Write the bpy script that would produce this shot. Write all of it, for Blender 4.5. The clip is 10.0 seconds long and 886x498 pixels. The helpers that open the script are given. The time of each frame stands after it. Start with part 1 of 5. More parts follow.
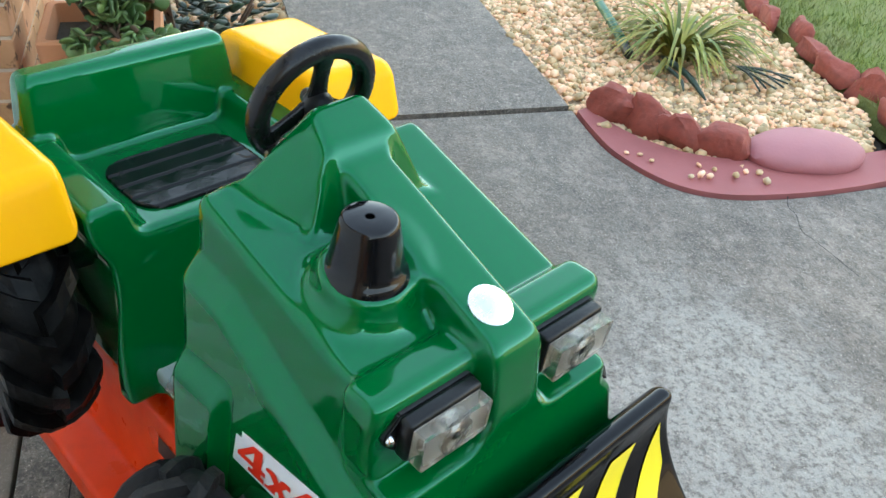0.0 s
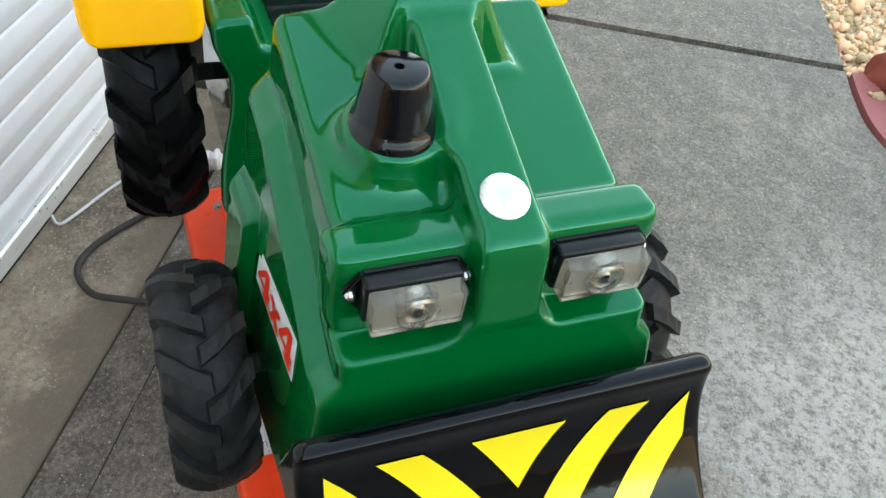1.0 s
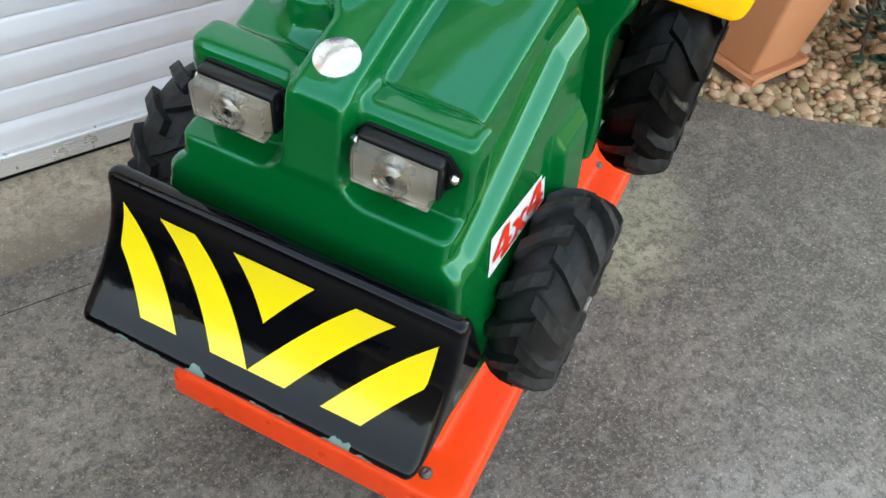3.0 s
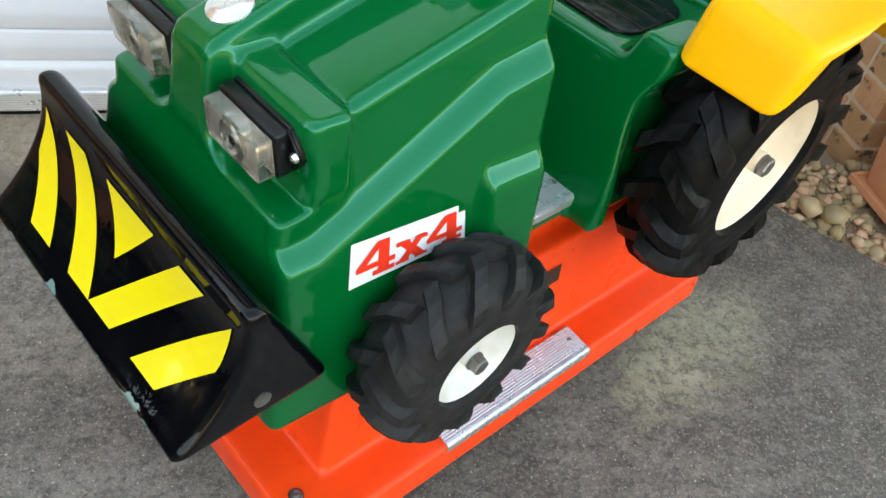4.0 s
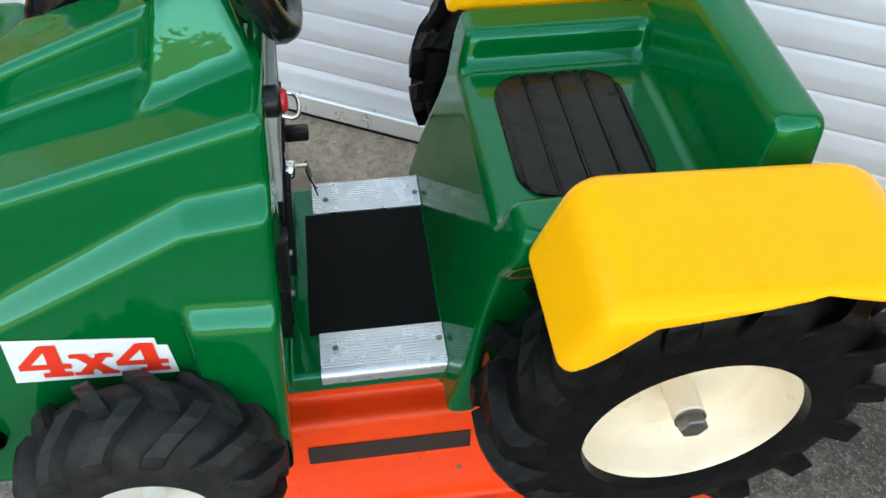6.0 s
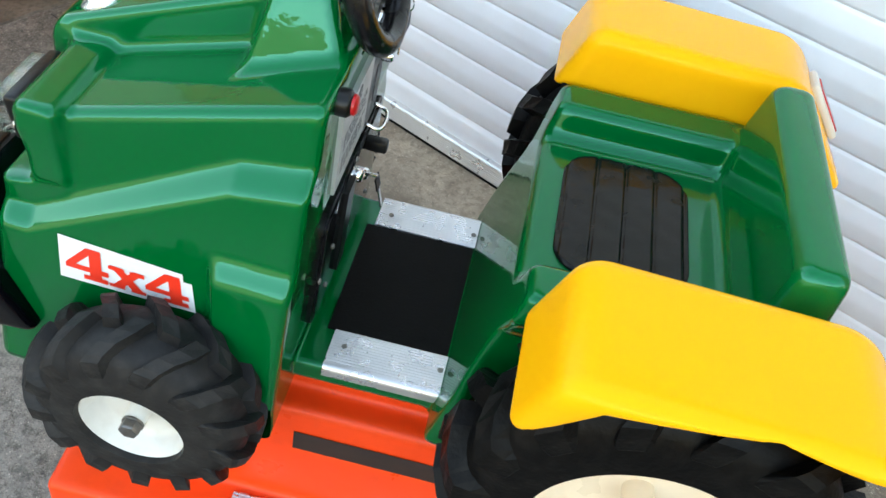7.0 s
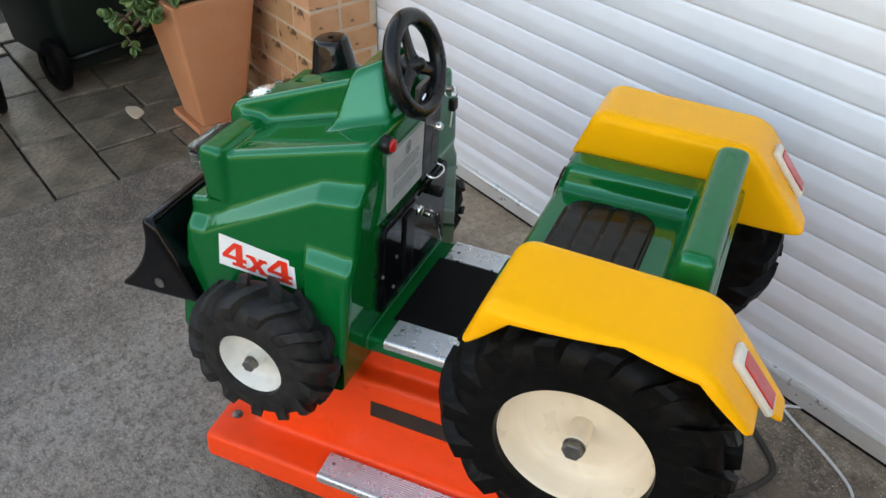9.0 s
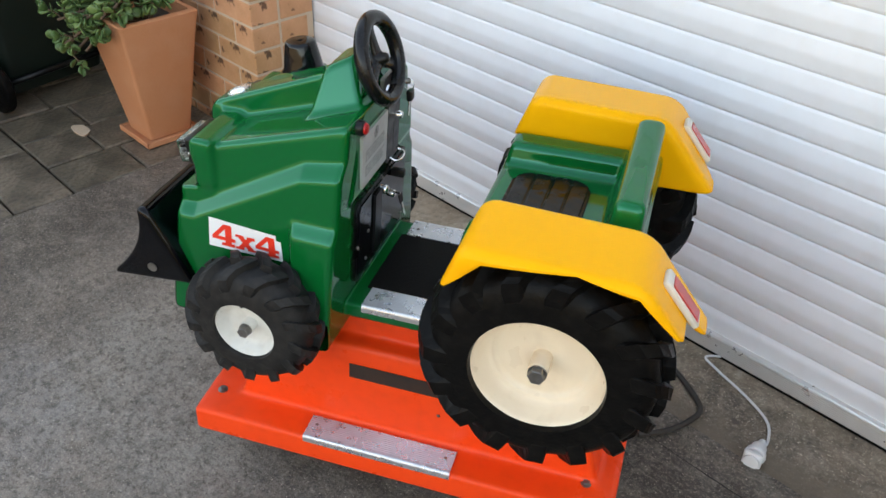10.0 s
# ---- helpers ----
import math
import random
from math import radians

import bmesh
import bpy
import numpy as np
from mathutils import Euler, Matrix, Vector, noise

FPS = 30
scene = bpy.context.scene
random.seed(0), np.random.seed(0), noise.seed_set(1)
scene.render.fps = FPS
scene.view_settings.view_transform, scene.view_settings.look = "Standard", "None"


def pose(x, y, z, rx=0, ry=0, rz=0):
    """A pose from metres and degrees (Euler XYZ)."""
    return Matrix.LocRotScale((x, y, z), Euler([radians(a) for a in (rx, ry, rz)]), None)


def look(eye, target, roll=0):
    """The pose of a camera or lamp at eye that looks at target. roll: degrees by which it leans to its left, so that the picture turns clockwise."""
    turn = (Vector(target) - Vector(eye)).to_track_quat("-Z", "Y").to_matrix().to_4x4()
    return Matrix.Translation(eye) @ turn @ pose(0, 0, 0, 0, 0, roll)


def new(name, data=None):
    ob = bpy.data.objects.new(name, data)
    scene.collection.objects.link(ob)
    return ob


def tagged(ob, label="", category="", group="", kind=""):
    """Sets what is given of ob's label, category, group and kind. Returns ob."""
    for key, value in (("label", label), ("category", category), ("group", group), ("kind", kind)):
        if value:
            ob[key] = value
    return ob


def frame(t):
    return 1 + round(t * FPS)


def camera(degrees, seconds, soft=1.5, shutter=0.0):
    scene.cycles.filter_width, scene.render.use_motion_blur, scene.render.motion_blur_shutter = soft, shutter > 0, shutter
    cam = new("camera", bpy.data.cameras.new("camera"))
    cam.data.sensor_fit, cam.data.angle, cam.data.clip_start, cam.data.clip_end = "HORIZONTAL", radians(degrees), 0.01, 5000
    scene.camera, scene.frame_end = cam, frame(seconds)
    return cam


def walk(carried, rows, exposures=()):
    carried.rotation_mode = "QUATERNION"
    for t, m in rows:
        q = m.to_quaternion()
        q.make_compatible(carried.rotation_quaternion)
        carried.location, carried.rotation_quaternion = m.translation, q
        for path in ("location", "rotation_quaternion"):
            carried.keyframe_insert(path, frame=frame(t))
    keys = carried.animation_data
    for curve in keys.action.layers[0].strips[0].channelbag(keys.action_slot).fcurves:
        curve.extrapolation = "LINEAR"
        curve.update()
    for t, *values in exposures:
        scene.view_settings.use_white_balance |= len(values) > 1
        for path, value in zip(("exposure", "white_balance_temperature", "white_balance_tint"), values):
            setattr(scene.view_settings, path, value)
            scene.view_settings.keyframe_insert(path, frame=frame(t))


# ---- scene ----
cam = camera(54.6, 10.0)
PATH = [
    (0, (1.107, -0.526, 1.349), (-0.015, 0.660, 0.194), 5.4),
    (0.5, (1.140, -0.403, 1.383), (-0.053, 0.500, 0.056), 9.2),
    (1, (1.221, -0.308, 1.306), (-0.105, 0.316, -0.054), 8.6),
    (1.5, (1.197, -0.203, 1.370), (-0.083, 0.194, -0.114), 13.4),
    (2, (1.411, 0.031, 1.293), (-0.003, 0.071, -0.120), 10.9),
    (2.5, (1.393, 0.209, 1.345), (0.057, -0.012, -0.127), 10.3),
    (2.7, (1.380, 0.271, 1.328), (0.038, -0.042, -0.121), 9.8),
    (3.8, (1.088, 0.591, 1.283), (-0.014, -0.233, -0.168), 10.1),
    (4, (1.069, 0.651, 1.247), (-0.028, -0.275, -0.146), 12.3),
    (4.5, (0.804, 0.681, 1.275), (-0.049, -0.378, -0.191), 9.2),
    (5, (0.745, 0.648, 1.253), (-0.068, -0.514, -0.158), 15.9),
    (5.5, (0.510, 0.662, 1.302), (0.090, -0.583, -0.205), 6.5),
    (6.8, (0.239, 0.795, 1.305), (0.275, -0.627, -0.101), 6.8),
    (7, (0.229, 0.769, 1.330), (0.299, -0.643, -0.084), 11.7),
    (7.5, (0.053, 0.769, 1.363), (0.353, -0.574, -0.089), 5.9),
    (8, (-0.038, 0.859, 1.395), (0.449, -0.528, 0.039), 8.0),
    (8.5, (-0.196, 0.968, 1.455), (0.480, -0.418, 0.181), 2.2),
    (9, (-0.146, 1.114, 1.476), (0.492, -0.361, 0.285), 0.9),
    (9.5, (-0.187, 1.234, 1.515), (0.352, -0.254, 0.293), -2.0),
    (10, (-0.150, 1.351, 1.521), (0.326, -0.215, 0.372), 1.5),
]
walk(cam, [(t, look(e, g, r)) for t, e, g, r in PATH],
     ((0, 3.70, 6150, 10), (0.5, 3.74, 6350, 9), (1, 3.79, 6500, 8), (1.5, 3.80, 6480, 9), (2, 3.80, 6680, 14), (2.5, 3.72, 6560, 12), (4, 3.58, 6450, 10), (4.5, 3.33, 6540, 11), (5, 3.22, 6620, 12), (5.5, 3.30, 6250, 8), (7, 3.57, 6250, 10), (7.5, 3.50, 6380, 11), (8, 3.18, 6480, 15), (8.5, 2.96, 6500, 17), (9, 3.02, 6460, 16), (9.5, 3.08, 6480, 16), (10, 3.12, 6500, 16)))

# ---- world, sun, exposure ----
wd = bpy.data.worlds.new("sky")
scene.world = wd
wd.use_nodes = True
nt = wd.node_tree
sky = nt.nodes.new("ShaderNodeTexSky")
sky.sky_type = 'NISHITA'
sky.sun_disc = False
sky.sun_elevation = radians(26)
sky.sun_rotation = radians(200)
sky.dust_density = 0.1
sky.ozone_density = 2.5
warm = nt.nodes.new("ShaderNodeMix")
warm.data_type = 'RGBA'
warm.blend_type = 'MULTIPLY'
warm.inputs[0].default_value = 1.0
warm.inputs[7].default_value = (1.39, 0.98, 0.625, 1)
nt.links.new(sky.outputs[0], warm.inputs[6])
nt.links.new(warm.outputs[2], nt.nodes["Background"].inputs[0])
nt.nodes["Background"].inputs[1].default_value = 0.12
sun = new("sun", bpy.data.lights.new("sun", 'SUN'))
sun.data.energy = 3.6
sun.data.angle = radians(0.5)
sun.data.color = (1.0, 0.75, 0.47)
sun.matrix_world = look((-0.3420, -0.9397, 0.4877), (0, 0, 0))

# wall frame: u along the garage door, n out of it, z up
WALL = Matrix(((0.8815, 0.4721, 0, -0.3711), (-0.4721, 0.8815, 0, -0.5179), (0, 0, 1, 0), (0, 0, 0, 1)))


# ---- materials ----
def material(name, color, rough=0.5, metal=0.0, color2=None, scale=8.0, amount=0.5, bump=0.0, bump_scale=60.0,
             coat=0.0, fine=None, fine_scale=120.0, fine_amount=0.3, fine_range=(0.45, 0.75), rough_var=0.0, per_object=0.0, per_island=0.0):
    m = bpy.data.materials.new(name)
    m.use_nodes = True
    t = m.node_tree
    b = t.nodes["Principled BSDF"]
    b.inputs["Base Color"].default_value = (*color, 1)
    b.inputs["Roughness"].default_value = rough
    b.inputs["Metallic"].default_value = metal
    b.inputs["Coat Weight"].default_value = coat
    b.inputs["Coat Roughness"].default_value = 0.06
    co = t.nodes.new("ShaderNodeTexCoord")
    last = None

    def noise_tex(sc, det=6.0):
        n = t.nodes.new("ShaderNodeTexNoise")
        n.inputs["Scale"].default_value = sc
        n.inputs["Detail"].default_value = det
        t.links.new(co.outputs["Object"], n.inputs["Vector"])
        return n

    def ramp(src, lo, hi):
        r = t.nodes.new("ShaderNodeMapRange")
        r.inputs["From Min"].default_value = lo
        r.inputs["From Max"].default_value = hi
        t.links.new(src, r.inputs["Value"])
        return r.outputs[0]

    def mix(fac, a, c2, mode='MIX'):
        x = t.nodes.new("ShaderNodeMix")
        x.data_type = 'RGBA'
        x.blend_type = mode
        if isinstance(fac, float):
            x.inputs[0].default_value = fac
        else:
            t.links.new(fac, x.inputs[0])
        for sock, v in ((x.inputs[6], a), (x.inputs[7], c2)):
            if isinstance(v, tuple):
                sock.default_value = (*v, 1)
            else:
                t.links.new(v, sock)
        return x.outputs[2]

    cur = tuple(color)
    if color2:
        f1 = ramp(noise_tex(scale).outputs["Fac"], 0.5 - 0.25 * amount, 0.5 + 0.25 / max(amount, 0.1))
        cur = mix(f1, cur, tuple(color2))
    if fine:
        f2 = ramp(noise_tex(fine_scale, 3.0).outputs["Fac"], *fine_range)
        mlt = t.nodes.new("ShaderNodeMath")
        mlt.operation = 'MULTIPLY'
        mlt.inputs[1].default_value = fine_amount
        t.links.new(f2, mlt.inputs[0])
        cur = mix(mlt.outputs[0], cur, tuple(fine))
    if per_object or per_island:
        if per_island:
            g = t.nodes.new("ShaderNodeNewGeometry").outputs["Random Per Island"]
            amt = per_island
        else:
            g = t.nodes.new("ShaderNodeObjectInfo").outputs["Random"]
            amt = per_object
        hs = t.nodes.new("ShaderNodeHueSaturation")
        r = t.nodes.new("ShaderNodeMapRange")
        r.inputs["To Min"].default_value = 1 - amt
        r.inputs["To Max"].default_value = 1 + amt
        t.links.new(g, r.inputs["Value"])
        t.links.new(r.outputs[0], hs.inputs["Value"])
        r2 = t.nodes.new("ShaderNodeMapRange")
        r2.inputs["To Min"].default_value = 0.5 + amt * 0.05
        r2.inputs["To Max"].default_value = 0.5 - amt * 0.05
        t.links.new(g, r2.inputs["Value"])
        t.links.new(r2.outputs[0], hs.inputs["Hue"])
        if isinstance(cur, tuple):
            hs.inputs["Color"].default_value = (*cur, 1)
        else:
            t.links.new(cur, hs.inputs["Color"])
        cur = hs.outputs[0]
    if not isinstance(cur, tuple):
        t.links.new(cur, b.inputs["Base Color"])
    if rough_var:
        rv = t.nodes.new("ShaderNodeMapRange")
        rv.inputs["From Min"].default_value = 0.3
        rv.inputs["From Max"].default_value = 0.7
        rv.inputs["To Min"].default_value = max(rough - rough_var, 0.02)
        rv.inputs["To Max"].default_value = min(rough + rough_var, 1)
        t.links.new(noise_tex(scale * 2.3).outputs["Fac"], rv.inputs["Value"])
        t.links.new(rv.outputs[0], b.inputs["Roughness"])
    if bump:
        bp = t.nodes.new("ShaderNodeBump")
        bp.inputs["Strength"].default_value = 1.0
        bp.inputs["Distance"].default_value = bump
        t.links.new(noise_tex(bump_scale, 4.0).outputs["Fac"], bp.inputs["Height"])
        t.links.new(bp.outputs[0], b.inputs["Normal"])
    return m


GREEN = material("green_gelcoat", (0.0003, 0.096, 0.017), 0.055, color2=(0.0003, 0.106, 0.020), scale=5, coat=0.0, bump=0.0004, bump_scale=18, rough_var=0.03)
YELLOW = material("yellow_gelcoat", (0.96, 0.435, 0.001), 0.22, color2=(0.97, 0.46, 0.002), scale=6, coat=0.0, bump=0.0004, bump_scale=22, rough_var=0.05)
ORANGE = material("orange_gelcoat", (0.93, 0.066, 0.007), 0.34, color2=(0.86, 0.056, 0.006), scale=7, coat=0.0, bump=0.0006, bump_scale=30, fine=(0.55, 0.04, 0.008), fine_scale=35, fine_amount=0.18, rough_var=0.1)
BLACK = material("black_gelcoat", (0.004, 0.004, 0.005), 0.11, color2=(0.006, 0.006, 0.007), coat=0.0, bump=0.0005, bump_scale=28, rough_var=0.06)
BLACK_PLASTIC = material("black_plastic", (0.0045, 0.0045, 0.0048), 0.30, color2=(0.008, 0.008, 0.008), bump=0.0004, bump_scale=200)
RUBBER = material("tyre_rubber", (0.0018, 0.0018, 0.002), 0.44, color2=(0.0045, 0.0042, 0.004), scale=14, amount=0.7, bump=0.0008, bump_scale=150, fine=(0.024, 0.021, 0.018), fine_scale=60, fine_amount=0.22, rough_var=0.12)
DUSTY = material("dusty_tyre_rubber", (0.010, 0.0098, 0.010), 0.55, color2=(0.022, 0.021, 0.0205), scale=16, amount=0.8, bump=0.0008, bump_scale=150, fine=(0.060, 0.055, 0.050), fine_scale=55, fine_amount=0.3, rough_var=0.12)
for m_, k_ in ((RUBBER, 0.12), (DUSTY, 0.2), (BLACK, 0.33), (BLACK_PLASTIC, 0.30), (GREEN, 0.68), (YELLOW, 0.22), (ORANGE, 0.28)):
    m_.node_tree.nodes["Principled BSDF"].inputs["Specular IOR Level"].default_value = k_
# reflected sky is coloured here in the material; plain gelcoat has no such tint
GREEN.node_tree.nodes["Principled BSDF"].inputs["Specular Tint"].default_value = (0.42, 1.0, 0.88, 1)
YELLOW.node_tree.nodes["Principled BSDF"].inputs["Specular Tint"].default_value = (1.0, 0.84, 0.35, 1)
RUBBER_MAT = material("ribbed_rubber", (0.0045, 0.004, 0.0038), 0.6, color2=(0.007, 0.0064, 0.006), scale=10, bump=0.0006, bump_scale=300)
RUBBER_MAT.node_tree.nodes["Principled BSDF"].inputs["Specular IOR Level"].default_value = 0.10
STRIPE = material("yellow_stripe_film", (0.88, 0.70, 0.004), 0.25, color2=(0.85, 0.66, 0.01), scale=9, coat=0.4)
RIM_WHITE = material("white_painted_steel", (0.72, 0.71, 0.67), 0.35, color2=(0.62, 0.60, 0.55), scale=12, rough_var=0.1, fine=(0.3, 0.25, 0.18), fine_scale=50, fine_amount=0.18)
RIM_CREAM = material("cream_painted_steel", (0.83, 0.71, 0.54), 0.34, color2=(0.72, 0.59, 0.43), scale=11, rough_var=0.1, fine=(0.40, 0.29, 0.17), fine_scale=14, fine_amount=0.30, fine_range=(0.56, 0.80), bump=0.0006, bump_scale=60)
STEEL = material("worn_steel", (0.25, 0.24, 0.23), 0.42, 0.9, color2=(0.14, 0.13, 0.12), scale=60, rough_var=0.15)
CHROME = material("chrome", (0.78, 0.78, 0.78), 0.09, 1.0, color2=(0.7, 0.7, 0.7), scale=30, rough_var=0.05)
BADGE = material("brushed_disc", (0.78, 0.78, 0.77), 0.24, 0.85, color2=(0.68, 0.68, 0.68), scale=40, rough_var=0.08)
PLATE_ALU = material("ribbed_plate", (0.66, 0.66, 0.68), 0.30, 0.75, color2=(0.55, 0.55, 0.58), scale=18, rough_var=0.1, fine=(0.36, 0.36, 0.38), fine_scale=30, fine_amount=0.2, fine_range=(0.55, 0.7))
WHITE_FILM = material("white_sticker", (0.78, 0.79, 0.80), 0.3, color2=(0.74, 0.75, 0.76), scale=20, coat=0.3)
RED_FILM = material("red_lettering", (0.78, 0.035, 0.012), 0.35, color2=(0.74, 0.04, 0.016), scale=30)
DECAL = material("faded_black_decal", (0.022, 0.013, 0.010), 0.5, color2=(0.05, 0.022, 0.014), scale=30)


def speckled(name, dark, mid, light, blotch=1.6, bump=0.004, band=None, stain_shade=()):
    """Weathered concrete: broad staining with some shading in the colour, dark pits and pale grit; band: a dirt strip
    along y from a to b.
    """
    mt = bpy.data.materials.new(name)
    mt.use_nodes = True
    t = mt.node_tree
    b = t.nodes["Principled BSDF"]
    b.inputs["Roughness"].default_value = 0.52
    b.inputs["Specular IOR Level"].default_value = 0.5
    co = t.nodes.new("ShaderNodeTexCoord")

    def nz(scale, detail, lo, hi, rough=0.6):
        n = t.nodes.new("ShaderNodeTexNoise")
        n.inputs["Scale"].default_value = scale
        n.inputs["Detail"].default_value = detail
        n.inputs["Roughness"].default_value = rough
        t.links.new(co.outputs["Object"], n.inputs["Vector"])
        r = t.nodes.new("ShaderNodeMapRange")
        r.inputs["From Min"].default_value = lo
        r.inputs["From Max"].default_value = hi
        t.links.new(n.outputs["Fac"], r.inputs["Value"])
        return r.outputs[0]

    def mix(fac, a, c):
        x = t.nodes.new("ShaderNodeMix")
        x.data_type = 'RGBA'
        t.links.new(fac, x.inputs[0])
        for sock, v in ((x.inputs[6], a), (x.inputs[7], c)):
            if isinstance(v, tuple):
                sock.default_value = (*v, 1)
            else:
                t.links.new(v, sock)
        return x.outputs[2]

    def scaled(sock, k):
        q = t.nodes.new("ShaderNodeMath")
        q.operation = 'MULTIPLY'
        q.inputs[1].default_value = k
        t.links.new(sock, q.inputs[0])
        return q.outputs[0]

    cur = mix(nz(blotch, 8, 0.42, 0.60, 0.68), dark, mid)
    cur = mix(scaled(nz(3.6, 7, 0.44, 0.60, 0.66), 0.64), cur, dark)
    # ellipses: real stains and dirt, plus shading of the ground put into colour
    for u, n, a, b2, turn, tone, much in stain_shade:
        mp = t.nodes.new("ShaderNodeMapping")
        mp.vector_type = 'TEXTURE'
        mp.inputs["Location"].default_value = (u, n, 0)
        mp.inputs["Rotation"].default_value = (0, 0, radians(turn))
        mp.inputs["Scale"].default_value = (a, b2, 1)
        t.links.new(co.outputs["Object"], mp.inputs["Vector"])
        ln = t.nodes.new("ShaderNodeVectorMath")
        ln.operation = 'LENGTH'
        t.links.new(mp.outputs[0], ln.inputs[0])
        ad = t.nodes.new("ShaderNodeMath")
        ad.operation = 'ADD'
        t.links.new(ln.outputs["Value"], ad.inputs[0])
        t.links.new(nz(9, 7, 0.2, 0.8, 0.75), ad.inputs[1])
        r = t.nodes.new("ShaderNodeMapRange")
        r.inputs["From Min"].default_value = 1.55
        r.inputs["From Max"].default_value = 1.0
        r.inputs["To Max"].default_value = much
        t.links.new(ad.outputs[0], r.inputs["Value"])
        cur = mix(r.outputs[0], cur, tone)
    cur = mix(scaled(nz(9, 7, 0.48, 0.64, 0.68), 0.22), cur, light)
    cur = mix(scaled(nz(20, 9, 0.50, 0.60, 0.74), 0.34), cur, tuple(c * 0.80 for c in light))
    cur = mix(scaled(nz(24, 9, 0.55, 0.60, 0.80), 0.55), cur, tuple(c * 0.7 for c in dark))
    cur = mix(scaled(nz(13, 8, 0.47, 0.60, 0.74), 0.46), cur, tuple(c * 0.8 for c in dark))
    cur = mix(scaled(nz(52, 7, 0.50, 0.58, 0.80), 0.55), cur, tuple(c * 0.6 for c in dark))
    cur = mix(scaled(nz(115, 5, 0.50, 0.64, 0.8), 0.48), cur, light)
    cur = mix(scaled(nz(260, 4, 0.52, 0.64, 0.8), 0.40), cur, tuple(c * 0.5 for c in dark))
    cur = mix(scaled(nz(170, 2, 0.66, 0.70, 0.5), 0.75), cur, tuple(min(1, c * 1.35) for c in light))
    if band:
        sep = t.nodes.new("ShaderNodeSeparateXYZ")
        t.links.new(co.outputs["Object"], sep.inputs[0])
        r = t.nodes.new("ShaderNodeMapRange")
        r.inputs["From Min"].default_value, r.inputs["From Max"].default_value = band
        r.inputs["To Max"].default_value = 0.55
        t.links.new(sep.outputs["Y"], r.inputs["Value"])
        ad = t.nodes.new("ShaderNodeMath")
        ad.operation = 'ADD'
        t.links.new(r.outputs[0], ad.inputs[0])
        t.links.new(nz(7, 7, 0.2, 0.8, 0.7), ad.inputs[1])
        r3 = t.nodes.new("ShaderNodeMapRange")
        r3.inputs["From Min"].default_value = 0.62
        r3.inputs["From Max"].default_value = 0.95
        r3.inputs["To Max"].default_value = 0.8
        t.links.new(ad.outputs[0], r3.inputs["Value"])
        cur = mix(r3.outputs[0], cur, tuple(c * 0.55 for c in dark))
    t.links.new(cur, b.inputs["Base Color"])
    bp = t.nodes.new("ShaderNodeBump")
    bp.inputs["Distance"].default_value = bump
    t.links.new(nz(60, 5, 0.2, 0.8, 0.7), bp.inputs["Height"])
    t.links.new(bp.outputs[0], b.inputs["Normal"])
    return mt


# ---- mesh helpers ----
def mesh_object(name, verts, faces, mat, smooth=True):
    me = bpy.data.meshes.new(name)
    me.from_pydata([tuple(v) for v in verts], [], [tuple(q) for q in faces])
    me.materials.append(mat)
    if smooth:
        me.polygons.foreach_set("use_smooth", [True] * len(me.polygons))
    me.update()
    return new(name, me)


def from_bm(name, bm, mat, smooth=False, sharp=None):
    me = bpy.data.meshes.new(name)
    bmesh.ops.recalc_face_normals(bm, faces=bm.faces)
    bm.to_mesh(me)
    bm.free()
    me.materials.append(mat)
    if smooth:
        me.polygons.foreach_set("use_smooth", [True] * len(me.polygons))
        if sharp:
            me.set_sharp_from_angle(angle=radians(sharp))
    return new(name, me)


def under(ob, parent, label=""):
    """Makes ob a part of parent, at the place that it was built at."""
    ob.parent = parent
    return tagged(ob, label) if label else ob


def part(name, bm, mat, parent, label="", smooth=False, sharp=None):
    return under(from_bm(name, bm, mat, smooth, sharp), parent, label)


def add_box(bm, lo, hi, bevel=0.0, m=None, seg=2):
    c = [(a + b) / 2 for a, b in zip(lo, hi)]
    s = [b - a for a, b in zip(lo, hi)]
    r = bmesh.ops.create_cube(bm, size=1.0, matrix=Matrix.Translation(c) @ Matrix.Diagonal((*s, 1)))
    vs = r["verts"]
    if bevel:
        es = list({e for v in vs for e in v.link_edges})
        g = bmesh.ops.bevel(bm, geom=es, offset=bevel, segments=seg, affect='EDGES', profile=0.5)
        vs = list({v for f in g["faces"] for v in f.verts} | {v for v in vs if v.is_valid})
    if m is not None:
        bmesh.ops.transform(bm, matrix=m, verts=vs)
    return vs


def box_bm(lo, hi, bevel=0.0, m=None, seg=2):
    bm = bmesh.new()
    add_box(bm, lo, hi, bevel, m, seg)
    return bm


def lathe(bm, profile, steps=48, m=None, closed=False):
    """Turns (radius, height) pairs round z."""
    rings = []
    for r, h in profile:
        if r < 1e-6:
            rings.append([bm.verts.new((0, 0, h))])
        else:
            rings.append([bm.verts.new((r * math.cos(2 * math.pi * i / steps), r * math.sin(2 * math.pi * i / steps), h)) for i in range(steps)])
    pairs = list(zip(rings, rings[1:]))
    if closed:
        pairs.append((rings[-1], rings[0]))
    for a, b in pairs:
        for i in range(steps):
            j = (i + 1) % steps
            if len(a) == 1 and len(b) == 1:
                continue
            if len(a) == 1:
                bm.faces.new((a[0], b[i], b[j]))
            elif len(b) == 1:
                bm.faces.new((a[i], a[j], b[0]))
            else:
                bm.faces.new((a[i], a[j], b[j], b[i]))
    vs = [v for r in rings for v in r]
    if m is not None:
        bmesh.ops.transform(bm, matrix=m, verts=vs)
    return vs


